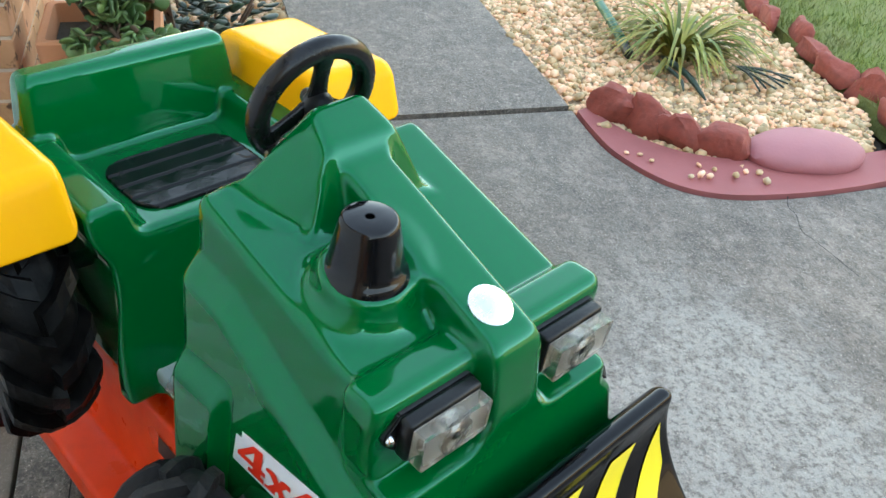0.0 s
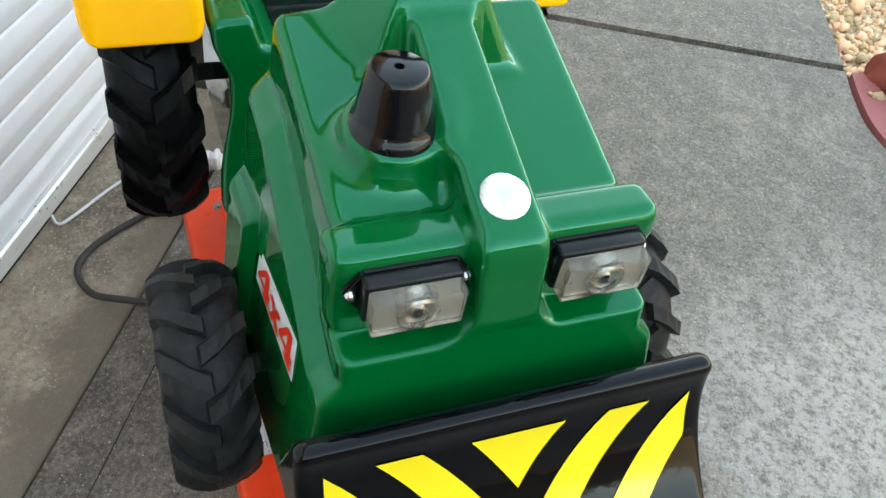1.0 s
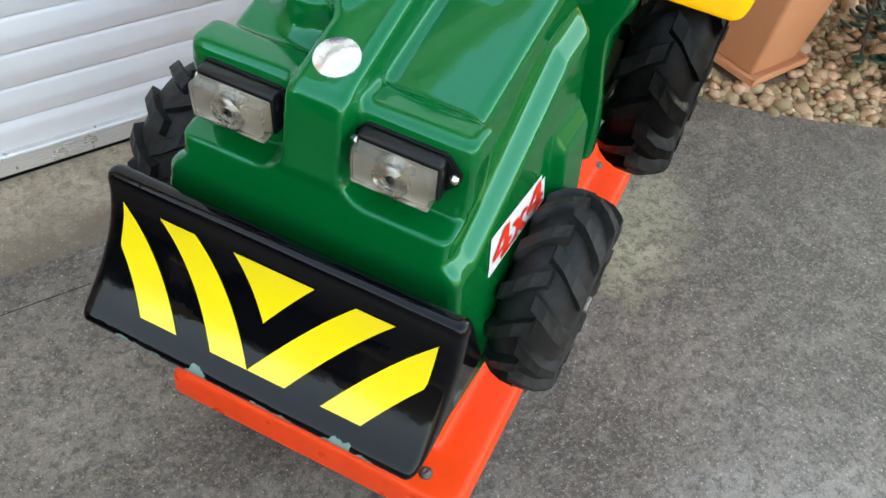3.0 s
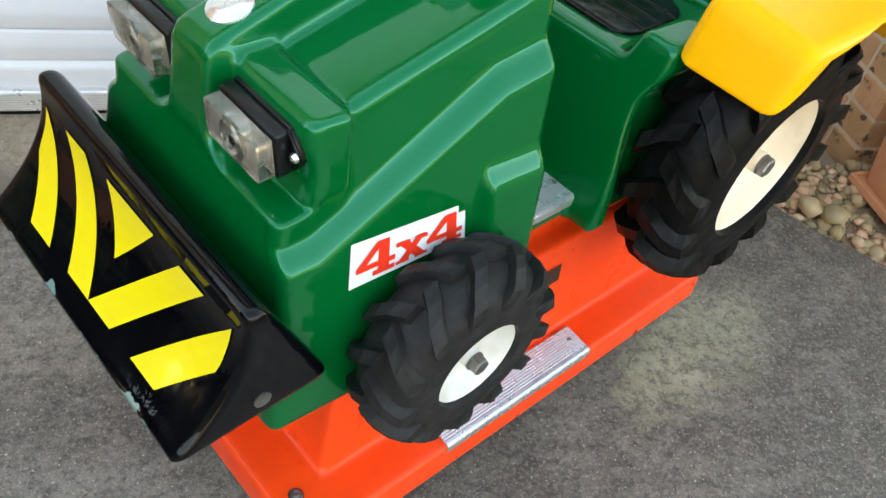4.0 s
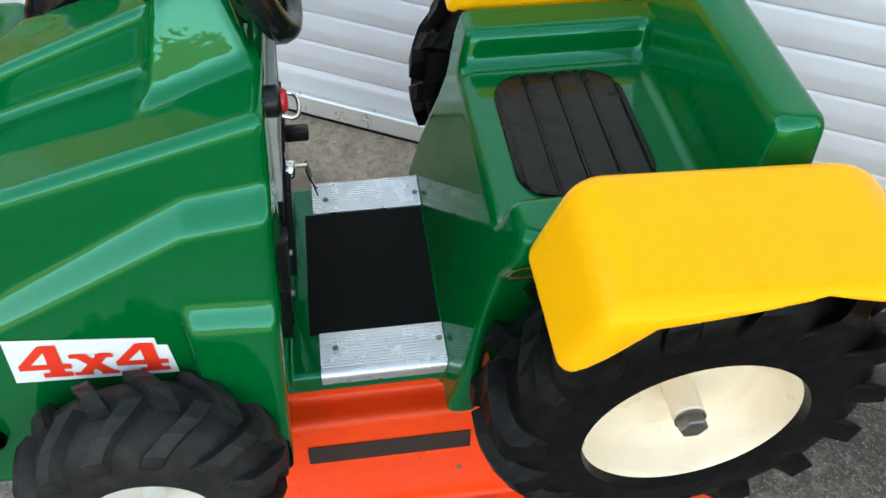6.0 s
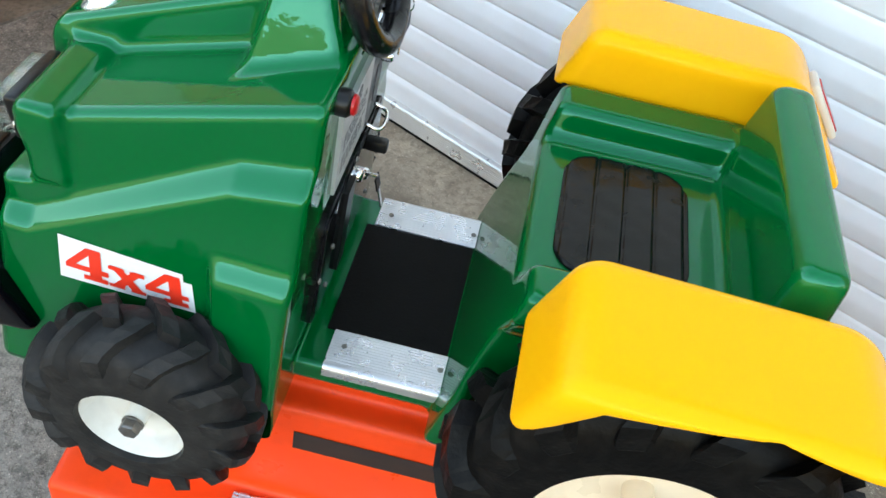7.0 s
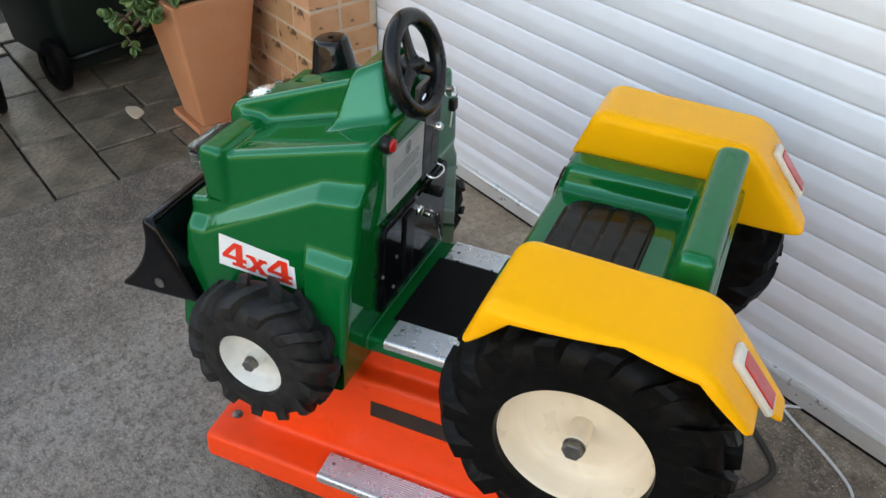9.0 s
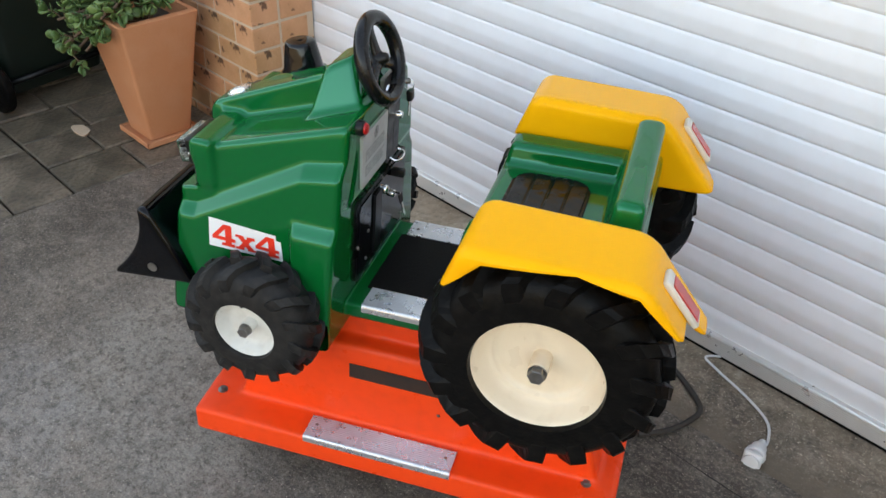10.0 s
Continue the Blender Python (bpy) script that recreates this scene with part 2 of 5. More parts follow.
def lathe_bm(profile, steps=48, m=None, closed=False):
    bm = bmesh.new()
    lathe(bm, profile, steps, m, closed)
    return bm


def tube(bm, pts, r, sides=10, closed=False, caps=True):
    """A round bar along points."""
    pts = [Vector(p) for p in pts]
    n = len(pts)
    rings = []
    up = Vector((0, 0, 1))
    for i, p in enumerate(pts):
        a = pts[(i - 1) % n] if closed or i else pts[i]
        b = pts[(i + 1) % n] if closed or i < n - 1 else pts[i]
        d = (b - a).normalized()
        x = d.cross(up)
        if x.length < 1e-3:
            x = d.cross(Vector((1, 0, 0)))
        x.normalize()
        y = x.cross(d)
        rr = r[i] if isinstance(r, (list, tuple)) else r
        rings.append([bm.verts.new(p + (x * math.cos(t) + y * math.sin(t)) * rr) for t in [2 * math.pi * k / sides for k in range(sides)]])
    for i in range(n if closed else n - 1):
        a, b = rings[i], rings[(i + 1) % n]
        for k in range(sides):
            bm.faces.new((a[k], a[(k + 1) % sides], b[(k + 1) % sides], b[k]))
    if caps and not closed:
        bm.faces.new(list(reversed(rings[0])))
        bm.faces.new(rings[-1])
    return [v for ring in rings for v in ring]


def tube_bm(pts, r, sides=10, closed=False):
    bm = bmesh.new()
    tube(bm, pts, r, sides, closed)
    return bm


def spline(pts, n=8):
    """Catmull-Rom points through pts."""
    P = [Vector(p) for p in pts]
    P = [2 * P[0] - P[1]] + P + [2 * P[-1] - P[-2]]
    out = []
    for i in range(1, len(P) - 2):
        a, b, c, d = P[i - 1:i + 3]
        for k in range(n):
            t = k / n
            out.append(0.5 * ((2 * b) + (c - a) * t + (2 * a - 5 * b + 4 * c - d) * t * t + (3 * b - a - 3 * c + d) * t ** 3))
    out.append(P[-2])
    return out


def extrude_poly(bm, pts, z0, z1, m=None):
    """A prism over a plan outline."""
    lo = [bm.verts.new((x, y, z0)) for x, y in pts]
    hi = [bm.verts.new((x, y, z1)) for x, y in pts]
    n = len(pts)
    bm.faces.new(hi)
    bm.faces.new(list(reversed(lo)))
    for i in range(n):
        bm.faces.new((lo[i], lo[(i + 1) % n], hi[(i + 1) % n], hi[i]))
    if m is not None:
        bmesh.ops.transform(bm, matrix=m, verts=lo + hi)
    return lo + hi


# moulded shells: smooth solids from distance fields, skinned on a grid
def smax(a, b, k):
    h = np.clip(0.5 + 0.5 * (a - b) / k, 0, 1)
    return b + (a - b) * h + k * h * (1 - h)


def smin(a, b, k):
    return -smax(-a, -b, k)


def hull(k, *planes):
    """The rounded body inside half spaces that are given as arrays of distances."""
    d = planes[0]
    for q in planes[1:]:
        d = smax(d, q, k)
    return d


def plane2(a, b, p, q):
    """Distance to the line from p to q in a plan (a, b), positive on its left."""
    dx, dy = q[0] - p[0], q[1] - p[1]
    ln = math.hypot(dx, dy)
    return ((b - p[1]) * dx - (a - p[0]) * dy) / ln


def shell(name, field, lo, hi, h, mat):
    lo, hi = np.array(lo), np.array(hi)
    n = np.ceil((hi - lo) / h).astype(int) + 1
    ax = [lo[i] + h * np.arange(n[i]) for i in range(3)]
    X, Y, Z = np.meshgrid(*ax, indexing="ij")
    F = field(X, Y, Z)
    ins = F < 0
    m = n - 1
    cnt = np.zeros(m)
    acc = np.zeros((*m, 3))
    corner = [(i, j, k) for i in (0, 1) for j in (0, 1) for k in (0, 1)]
    view = lambda A, c: A[c[0]:c[0] + m[0], c[1]:c[1] + m[1], c[2]:c[2] + m[2]]
    for c in corner:
        for d in range(3):
            if c[d]:
                continue
            e = list(c)
            e[d] = 1
            fa, fb = view(F, c), view(F, e)
            cross = (fa < 0) != (fb < 0)
            t = np.where(cross, fa / np.where(cross, fa - fb, 1), 0)
            cnt += cross
            for q in range(3):
                acc[..., q] += cross * (c[q] + (t if q == d else 0))
    act = cnt > 0
    idx = -np.ones(m, int)
    idx[act] = np.arange(act.sum())
    base = np.argwhere(act)
    V = lo + h * (base + acc[act] / cnt[act][:, None])
    faces = []
    for d in range(3):
        u, v = [(1, 2), (2, 0), (0, 1)][d]
        sl_a = [slice(1, m[0]), slice(1, m[1]), slice(1, m[2])]
        sl_a[d] = slice(0, m[d])
        sl_b = list(sl_a)
        sl_b[d] = slice(1, m[d] + 1)
        a, b = ins[tuple(sl_a)], ins[tuple(sl_b)]
        for sign in (True, False):
            w = np.argwhere((a != b) & (a == sign))
            if not len(w):
                continue
            p = w.copy()
            for q in range(3):
                if q != d:
                    p[:, q] += 1
            du, dv = np.zeros(3, int), np.zeros(3, int)
            du[u], dv[v] = 1, 1
            quad = [p - du - dv, p - dv, p, p - du]
            ids = [idx[tuple(q.T)] for q in quad]
            if not sign:
                ids = ids[::-1]
            faces.append(np.stack(ids, 1))
    faces = np.concatenate(faces)
    e = h * 0.25
    for _ in range(2):
        x, y, z = V.T
        f0 = field(x, y, z)
        g = np.stack([(field(x + e, y, z) - field(x - e, y, z)), (field(x, y + e, z) - field(x, y - e, z)), (field(x, y, z + e) - field(x, y, z - e))], 1) / (2 * e)
        gg = np.maximum((g * g).sum(1), 0.2)
        step = (f0 / gg)[:, None] * g
        V = V - np.clip(step, -h * 0.6, h * 0.6)
    return mesh_object(name, V.tolist(), faces.tolist(), mat)


def sstep(t):
    t = np.clip(t, 0, 1)
    return t * t * (3 - 2 * t)


# ---- the tractor ride ----
ride = new("tractor_ride")
tagged(ride, "glossy green coin-operated toy tractor on an orange rocking base", "kiddie ride")
LIFT = 0.07
ride.location = (0, 0, LIFT)


def hood_side(x, z):
    y = 0.150 + 0.12 * (0.72 - z) + 0.05 * (0.66 - x)
    top = np.interp(x, [0.385, 0.47, 0.63, 0.70], [0.722, 0.708, 0.622, 0.585])
    y = y + 0.021 * sstep((top - z) / 0.036)
    y = y + 0.016 * sstep((0.604 - z) / 0.038) * sstep((0.498 - x) / 0.016)
    t = sstep((x - 0.650) / 0.014)
    return y + t * np.maximum(0.167 - y, 0)


def hood_field(x, y, z):
    ay = np.abs(y)
    body = hull(0.014, 0.412 - 0.06 * (z - 0.37) - x, 0.335 - z, (z - (0.778 - 0.30 * (x - 0.40))) / 1.04, ay - hood_side(x, z))
    body = smin(body, hull(0.010, 0.655 - x, ay - 0.168, z - 0.711, 0.62 - z), 0.012)
    px, pz = np.maximum(np.abs(ay - 0.130) - 0.058, 0), np.maximum(0.642 - z, 0)
    pocket = sstep(-(np.sqrt(px * px + pz * pz) - 0.040) / 0.009)
    front = 0.746 - 0.10 * (z - 0.5) - pocket * (0.034 - 0.012 * sstep((z - 0.640) / 0.060)) + 0.007 * sstep((0.497 - z) / 0.012)
    body = smax(body, x - front, 0.016)
    ridge = hull(0.012, np.abs(y) - 0.034, (z - (0.812 - 0.385 * (x - 0.49))) / 1.07, 0.62 - z, 0.43 - x, x - front)
    body = smin(body, ridge, 0.014)
    cowl = hull(0.010, (z - 0.868 + 0.50 * (x - 0.41)) / 1.12, 0.397 + 0.30 * np.maximum(z - 0.78, 0) - x, plane2(x, z, (0.474, 0.835), (0.492, 0.765)),
                (y - 0.046 - 0.40 * (0.85 - z)) / 1.08, (-y - 0.040 - (0.45 + 8 * np.maximum(0.48 - x, 0)) * (0.85 - z)) / 1.3, 0.62 - z, ay - hood_side(x, z) + 0.012)
    body = smin(body, cowl, 0.013)
    # raised seat of the exhaust cap
    rad = np.sqrt((x - 0.580) ** 2 + (y + 0.078) ** 2)
    return smin(body, hull(0.012, rad - 0.050, z - 0.764 + 0.22 * (x - 0.580), 0.62 - z), 0.030)


def seat_field(x, y, z):
    ay = np.abs(y)
    box = hull(0.012, plane2(x, z, (0.166, 0.65), (0.240, 0.355)), -0.127 - x, 0.366 - z, ay - 0.178 - 0.03 * (0.6 - z) - 0.02 * sstep((z - 0.56) / 0.06) - 0.022 * sstep((0.60 - z) / 0.20) * sstep((x - 0.178) / 0.03), z - 0.648)
    well = hull(0.02, 0.604 - z, ay - 0.128 - 0.25 * (z - 0.604), -0.075 - x - 0.16 * (z - 0.6))
    box = smax(box, -well, 0.014)
    back = hull(0.018, -0.122 - x, x + 0.050 + 0.16 * (z - 0.6), z - 0.736, ay - 0.172 + 0.10 * np.maximum(z - 0.66, 0), 0.5 - z)
    box = smin(box, back, 0.012)
    floor = hull(0.008, 0.15 - x, x - 0.44, ay - 0.158, 0.368 - z, z - 0.402)
    return smin(box, floor, 0.010)


def body_field(x, y, z):
    return np.minimum(hood_field(x, y, z), seat_field(x, y, z))


body = under(shell("body", body_field, (-0.16, -0.235, 0.31), (0.78, 0.235, 0.89), 0.0042, GREEN), ride, "glossy green moulded fibreglass body")


def fender_field(x, y, z):
    s = hull(0.024, z - 0.708 - 0.04 * x + 0.06 * (y - 0.27), plane2(x, z, (0.125, 0.715), (0.169, 0.60)), plane2(x, z, (-0.242, 0.585), (-0.142, 0.715)),
             y - 0.329 + 0.05 * (0.70 - z), 0.168 - y, 0.50 - z)
    low = np.interp(x, [-0.234, -0.209, -0.146, -0.053, 0.090, 0.149, 0.17], [0.602, 0.615, 0.680, 0.696, 0.687, 0.628, 0.616])
    skirt = np.minimum(low, np.interp(x, [-0.10, -0.03, 0.06, 0.12], [0.565, 0.575, 0.60, 0.632]))
    low = low + (skirt - low) * sstep((0.25 - y) / 0.03)
    return smax(smax(s, -(s + 0.011), 0.004), (low - z) * 0.8, 0.006)


LAMP_FRAME = material("cream_plastic", (0.70, 0.66, 0.58), 0.4, color2=(0.60, 0.55, 0.46), scale=30, rough_var=0.1)
for side in (1, -1):
    sx, sy, sz = (0.006, 0.022, 0.010) if side > 0 else (0.021, -0.034, 0.003)
    fen = shell("fender", lambda x, y, z: fender_field(x - sx, side * (y - sy), z - sz), (-0.26, min(0.15 * side, 0.40 * side), 0.53), (0.22, max(0.15 * side, 0.40 * side), 0.79), 0.003, YELLOW)
    under(fen, ride, "yellow moulded mudguard over the rear wheel")
    # tail reflector on the rear slope
    m = Matrix.Translation((-0.205 + sx, (0.242 if side > 0 else -0.254) + sy, 0.640 + sz)) @ Matrix.Rotation(radians(38.5), 4, 'Y')
    fr = part("tail_lamp", box_bm((-0.007, -0.0205, -0.047), (0.005, 0.0205, 0.047), 0.005, m), LAMP_FRAME, ride, "white tail lamp with a red lens", True, 40)
    part("lens", box_bm((-0.009, -0.0150, -0.040), (-0.006, 0.0150, 0.034), 0.002, m), material("red_lens", (0.55, 0.03, 0.02), 0.2, color2=(0.4, 0.02, 0.02), scale=40, coat=0.5), fr, "red lens")


# bucket at the front
def blade(z):
    d = 0.567 - z
    return 0.804 - 0.10 * d + 3.82 * d * d


def bucket_field(x, y, z):
    ay = np.abs(y)
    return hull(0.013, x - blade(z), plane2(x, z, (0.696, 0.410), (0.785, 0.581)), z - 0.573, 0.402 + 0.08 * (0.87 - x) - z, ay - 0.223)


def bucket_material():
    m = material("chipped_black_gelcoat", (0.004, 0.004, 0.006), 0.06, coat=0.0, bump=0.0005, bump_scale=28, rough_var=0.06)
    t = m.node_tree
    b = t.nodes["Principled BSDF"]
    b.inputs["Specular IOR Level"].default_value = 0.24
    co = t.nodes.new("ShaderNodeTexCoord")
    sep = t.nodes.new("ShaderNodeSeparateXYZ")
    t.links.new(co.outputs["Object"], sep.inputs[0])
    nz = t.nodes.new("ShaderNodeTexNoise")
    nz.inputs["Scale"].default_value = 38
    nz.inputs["Detail"].default_value = 6
    t.links.new(co.outputs["Object"], nz.inputs["Vector"])
    edge = t.nodes.new("ShaderNodeMapRange")
    edge.inputs["From Min"].default_value = 0.420
    edge.inputs["From Max"].default_value = 0.400
    edge.inputs["To Min"].default_value = 0.0
    edge.inputs["To Max"].default_value = 0.39
    t.links.new(sep.outputs["Z"], edge.inputs["Value"])
    add = t.nodes.new("ShaderNodeMath")
    add.operation = 'ADD'
    t.links.new(nz.outputs["Fac"], add.inputs[0])
    t.links.new(edge.outputs[0], add.inputs[1])
    st = t.nodes.new("ShaderNodeMapRange")
    st.inputs["From Min"].default_value = 0.80
    st.inputs["From Max"].default_value = 0.815
    t.links.new(add.outputs[0], st.inputs["Value"])
    mx = t.nodes.new("ShaderNodeMix")
    mx.data_type = 'RGBA'
    t.links.new(st.outputs[0], mx.inputs[0])
    mx.inputs[6].default_value = (0.0018, 0.0018, 0.0028, 1)
    mx.inputs[7].default_value = (0.16, 0.24, 0.22, 1)
    t.links.new(mx.outputs[2], b.inputs["Base Color"])
    return m


bucket = under(shell("bucket", bucket_field, (0.68, -0.24, 0.36), (0.90, 0.24, 0.58), 0.004, bucket_material()), ride, "black front bucket with a chipped lower edge")


def stripe(top, bottom, z0, z1, apex=False):
    rows = 14
    verts, faces = [], []
    for i in range(rows + 1):
        f = i / rows
        z = z0 + (z1 - z0) * f
        a = top[0] + (bottom[0] - top[0]) * f
        b = top[1] + (bottom[1] - top[1]) * f
        a, b = max(a, -0.1975), min(b, 0.1975)
        a, b = min(a, 0.1975), max(b, -0.1975)
        for y in (a, (a + b) / 2, b):
            verts.append((blade(z) + 0.0014, y, z))
    for i in range(rows):
        for k in range(2):
            q = i * 3 + k
            faces.append((q, q + 1, q + 4, q + 3))
    return under(mesh_object("stripe", verts, faces, STRIPE), bucket, "yellow warning stripe")


for top, bottom, z1 in (((-0.247, -0.198), (-0.145, -0.095), 0.428), ((-0.148, -0.101), (-0.049, 0.0), 0.428), ((-0.051, 0.051), (0.0, 0.0), 0.473),
                        ((0.101, 0.148), (0.0, 0.049), 0.428), ((0.198, 0.247), (0.095, 0.145), 0.428)):
    stripe(top, bottom, 0.538, z1)
for side in (1, -1):
    part("bolt_hole", lathe_bm([(0.0, 0.0), (0.010, 0.0), (0.010, 0.003), (0.006, 0.003), (0.0, 0.002)], 20, Matrix.Translation((0.788, 0.222 * side, 0.441)) @ Matrix.Rotation(radians(-90 * side), 4, 'X')), STEEL, bucket, "worn bolt hole")


# wheels
def tyre_mesh(R, body_r, rim_r, w, m):
    bm = bmesh.new()
    prof = []
    n = 18
    for i in range(n + 1):
        a = math.pi * i / n
        c, s = math.cos(a), math.sin(a)
        yy = w * 0.5 * (abs(c) ** 0.75) * (1 if c > 0 else -1)
        rr = rim_r + (body_r - rim_r) * (s ** 0.62)
        prof.append((rr, yy))
    prof = [(rim_r - 0.004, w * 0.36)] + prof + [(rim_r - 0.004, -w * 0.36)]
    lathe(bm, prof, 72, m, closed=True)

    return bm


def lug_mesh(R, body_r, rim_r, w, lugs, half, rubber):
    """One slanted tread bar, from the middle of the tread to the shoulder."""
    bm = bmesh.new()

    def surf(f):
        a = math.pi / 2 * (1 - f)
        c, q = math.cos(a), math.sin(a)
        return rim_r + (body_r - rim_r) * (q ** 0.62), w * 0.5 * c ** 0.75

    stations = []
    for f, dp, th in ((-0.05, 0.0, 1.0), (0.12, 0.16, 1.0), (0.34, 0.38, 1.0), (0.50, 0.54, 1.08), (0.63, 0.63, 1.25), (0.73, 0.68, 1.32), (0.82, 0.71, 1.2)):
        rr, yy = surf(max(f, 0.0))
        if f < 0:
            yy = -0.005
        height = (R - body_r) * (1.0 if f < 0.55 else 1.12 if f < 0.7 else 0.66 if f < 0.8 else 0.06)
        half_w = th * math.pi * body_r / lugs * 0.32
        ph = dp * 2 * math.pi / lugs
        nr, ny = (1.0, 0.12) if f < 0.45 else (0.9, 0.42)
        ring = []
        for sgn, top in ((-1.35, 0), (-0.9, 1), (0.9, 1), (1.35, 0)):
            r2 = rr - 0.004 + (height * nr + 0.004 if top else 0)
            y2 = yy + (height * ny if top else -0.002)
            q = ph + sgn * half_w / body_r
            ring.append(bm.verts.new((r2 * math.cos(q), r2 * math.sin(q), y2 * half)))
        stations.append(ring)
    for a, b in zip(stations, stations[1:]):
        for k in range(3):
            bm.faces.new((a[k], a[k + 1], b[k + 1], b[k]))
    bm.faces.new(stations[0])
    bm.faces.new(stations[-1])
    bmesh.ops.recalc_face_normals(bm, faces=bm.faces)
    me = bpy.data.meshes.new("tread_lug")
    bm.to_mesh(me)
    bm.free()
    me.materials.append(rubber)
    return me


def hexagon(bm, r, z0, z1, m):
    lathe(bm, [(0, z0), (r, z0), (r, z1 - 0.002), (r * 0.9, z1), (0, z1)], 6, m)


AXLE_PLAY = 0.022  # the far wheels stand further out on their axles


def wheel(name, x, side, z, tyre, rim_profile, rim_mat, hub_y, y_mid, label, hub_r, valve_r, valve_h):
    """Built with its axle along z, then turned; outer face up."""
    m = Matrix.Translation((x if side > 0 or x > 0.3 else x + 0.005, y_mid if side > 0 else -y_mid - AXLE_PLAY, z)) @ Matrix.Rotation(radians(-90 * side), 4, 'X')
    args, spin = tyre
    rubber = RUBBER if x < 0.3 else DUSTY
    root = part(name, tyre_mesh(*args[:4], m), rubber, ride, label, True, 35)
    for half in (1, -1):
        me = lug_mesh(*args, half, rubber)
        for i in range(args[4]):
            lug = new("tread_lug", me)
            lug.parent = root
            lug.matrix_basis = m @ Matrix.Rotation(spin + 2 * math.pi * (i + (0.5 if half < 0 else 0)) / args[4], 4, 'Z')
    bm = lathe_bm(rim_profile, 64, m)
    part("rim", bm, rim_mat, root, "", True, 50)
    bm = bmesh.new()
    lathe(bm, [(hub_r, 0.0), (hub_r, hub_y - 0.014), (hub_r * 0.8, hub_y - 0.010), (0, hub_y - 0.010)], 32, m)
    part("hub", bm, rim_mat, root, "", True, 40)
    bm = bmesh.new()
    lathe(bm, [(0, hub_y - 0.011), (hub_r * 0.98, hub_y - 0.011), (hub_r * 0.98, hub_y - 0.0085), (0, hub_y - 0.0085)], 28, m)
    hexagon(bm, hub_r * 0.92, hub_y - 0.0085, hub_y + 0.003, m)
    part("hub_nut", bm, STEEL, root, "worn grey steel hub nut")
    bm = bmesh.new()
    lathe(bm, [(0.0055, valve_h - 0.004), (0.0055, valve_h + 0.003), (0.003, valve_h + 0.010), (0, valve_h + 0.010)], 12,
          m @ Matrix.Rotation(radians(8), 4, 'Z') @ Matrix.Translation((0, -valve_r * side, 0)))
    part("valve", bm, BLACK_PLASTIC, root)
    # added black disc over the inner rim, stands in for shade behind the wheel
    if x < 0.3:
        part("back_plate", lathe_bm([(0, -0.056), (0.105, -0.054), (0.118, -0.048), (0.118, -0.040), (0, -0.040)], 40, m), BLACK_PLASTIC, root, "", True, 40)
    return root


REAR_RIM = [(0.0, 0.000), (0.030, 0.000), (0.078, -0.002), (0.084, -0.001), (0.0875, 0.004), (0.090, 0.0065), (0.094, 0.007), (0.099, 0.010), (0.104, 0.020), (0.110, 0.040), (0.113, 0.048), (0.1165, 0.050), (0.119, 0.046), (0.118, 0.030), (0.110, -0.045), (0.085, -0.048), (0.0, -0.046)]
FRONT_RIM = [(0.0, 0.016), (0.040, 0.016), (0.0455, 0.018), (0.050, 0.024), (0.0545, 0.036), (0.060, 0.042), (0.064, 0.040), (0.064, 0.024), (0.058, -0.034), (0.0, -0.034)]
for side in (1, -1):
    wheel("rear_wheel", 0.0, side, 0.470, ((0.219, 0.199, 0.117, 0.120, 15), 0.13), REAR_RIM, RIM_CREAM, 0.054, 0.259, "large rear wheel with chunky black tread and cream rim", 0.017, 0.101, 0.017)
    wheel("front_wheel", 0.55, side, 0.405, ((0.137, 0.124, 0.063, 0.098, 13), 0.3), FRONT_RIM, RIM_WHITE, 0.048, 0.257, "small front wheel with chunky black tread and white rim", 0.013, 0.047, 0.022)
for x, z, r in ((0.0, 0.470, 0.014), (0.55, 0.405, 0.012)):
    part("axle", tube_bm([(x, -0.24, z), (x, 0.24, z)], r, 16), STEEL, ride, "", True)


# rocking base
def base_field(x, y, z):
    ay = np.abs(y)
    fl = hull(0.010, -0.166 - x, x - 0.740, ay - 0.246 - 0.06 * (0.10 - z), 0.032 - z, z - 0.100 + 0.10 * np.maximum(ay - 0.15, 0))
    hump = hull(0.012, -0.075 - x - 0.25 * (0.29 - z), x - 0.625 - 0.18 * (0.29 - z), ay - 0.153 - 0.12 * (0.29 - z), z - 0.288, 0.05 - z)
    up = hull(0.010, -0.03 - x, x - 0.56, ay - 0.100 - 0.2 * (0.36 - z), z - 0.345, 0.2 - z)
    d = smin(smin(fl, hump, 0.012), up, 0.010)
    return smax(d, -hull(0.006, -0.152 - x, x - 0.726, ay - 0.234, 0.0 - z, z - 0.055), 0.004)


base = under(shell("base", base_field, (-0.20, -0.27, 0.01), (0.78, 0.27, 0.37), 0.006, ORANGE), ride, "orange moulded rocking base")
part("mount", box_bm((0.12, -0.07, 0.34), (0.46, 0.07, 0.372), 0.004), BLACK_PLASTIC, base)
bm = bmesh.new()
add_box(bm, (-0.08, -0.155, -0.045), (0.645, 0.155, 0.07), 0.014)
part("underframe", bm, BLACK_PLASTIC, base, "black steel underframe")
for x in (-0.09, 0.655):
    for y in (-0.145, 0.145):
        part("foot", lathe_bm([(0, -LIFT), (0.020, -LIFT), (0.026, -LIFT + 0.010), (0.026, -LIFT + 0.026), (0.020, -LIFT + 0.034), (0.012, -LIFT + 0.05), (0.012, 0.05), (0, 0.05)], 20, Matrix.Translation((x, y, 0))), RUBBER, base, "black rubber foot", True, 40)
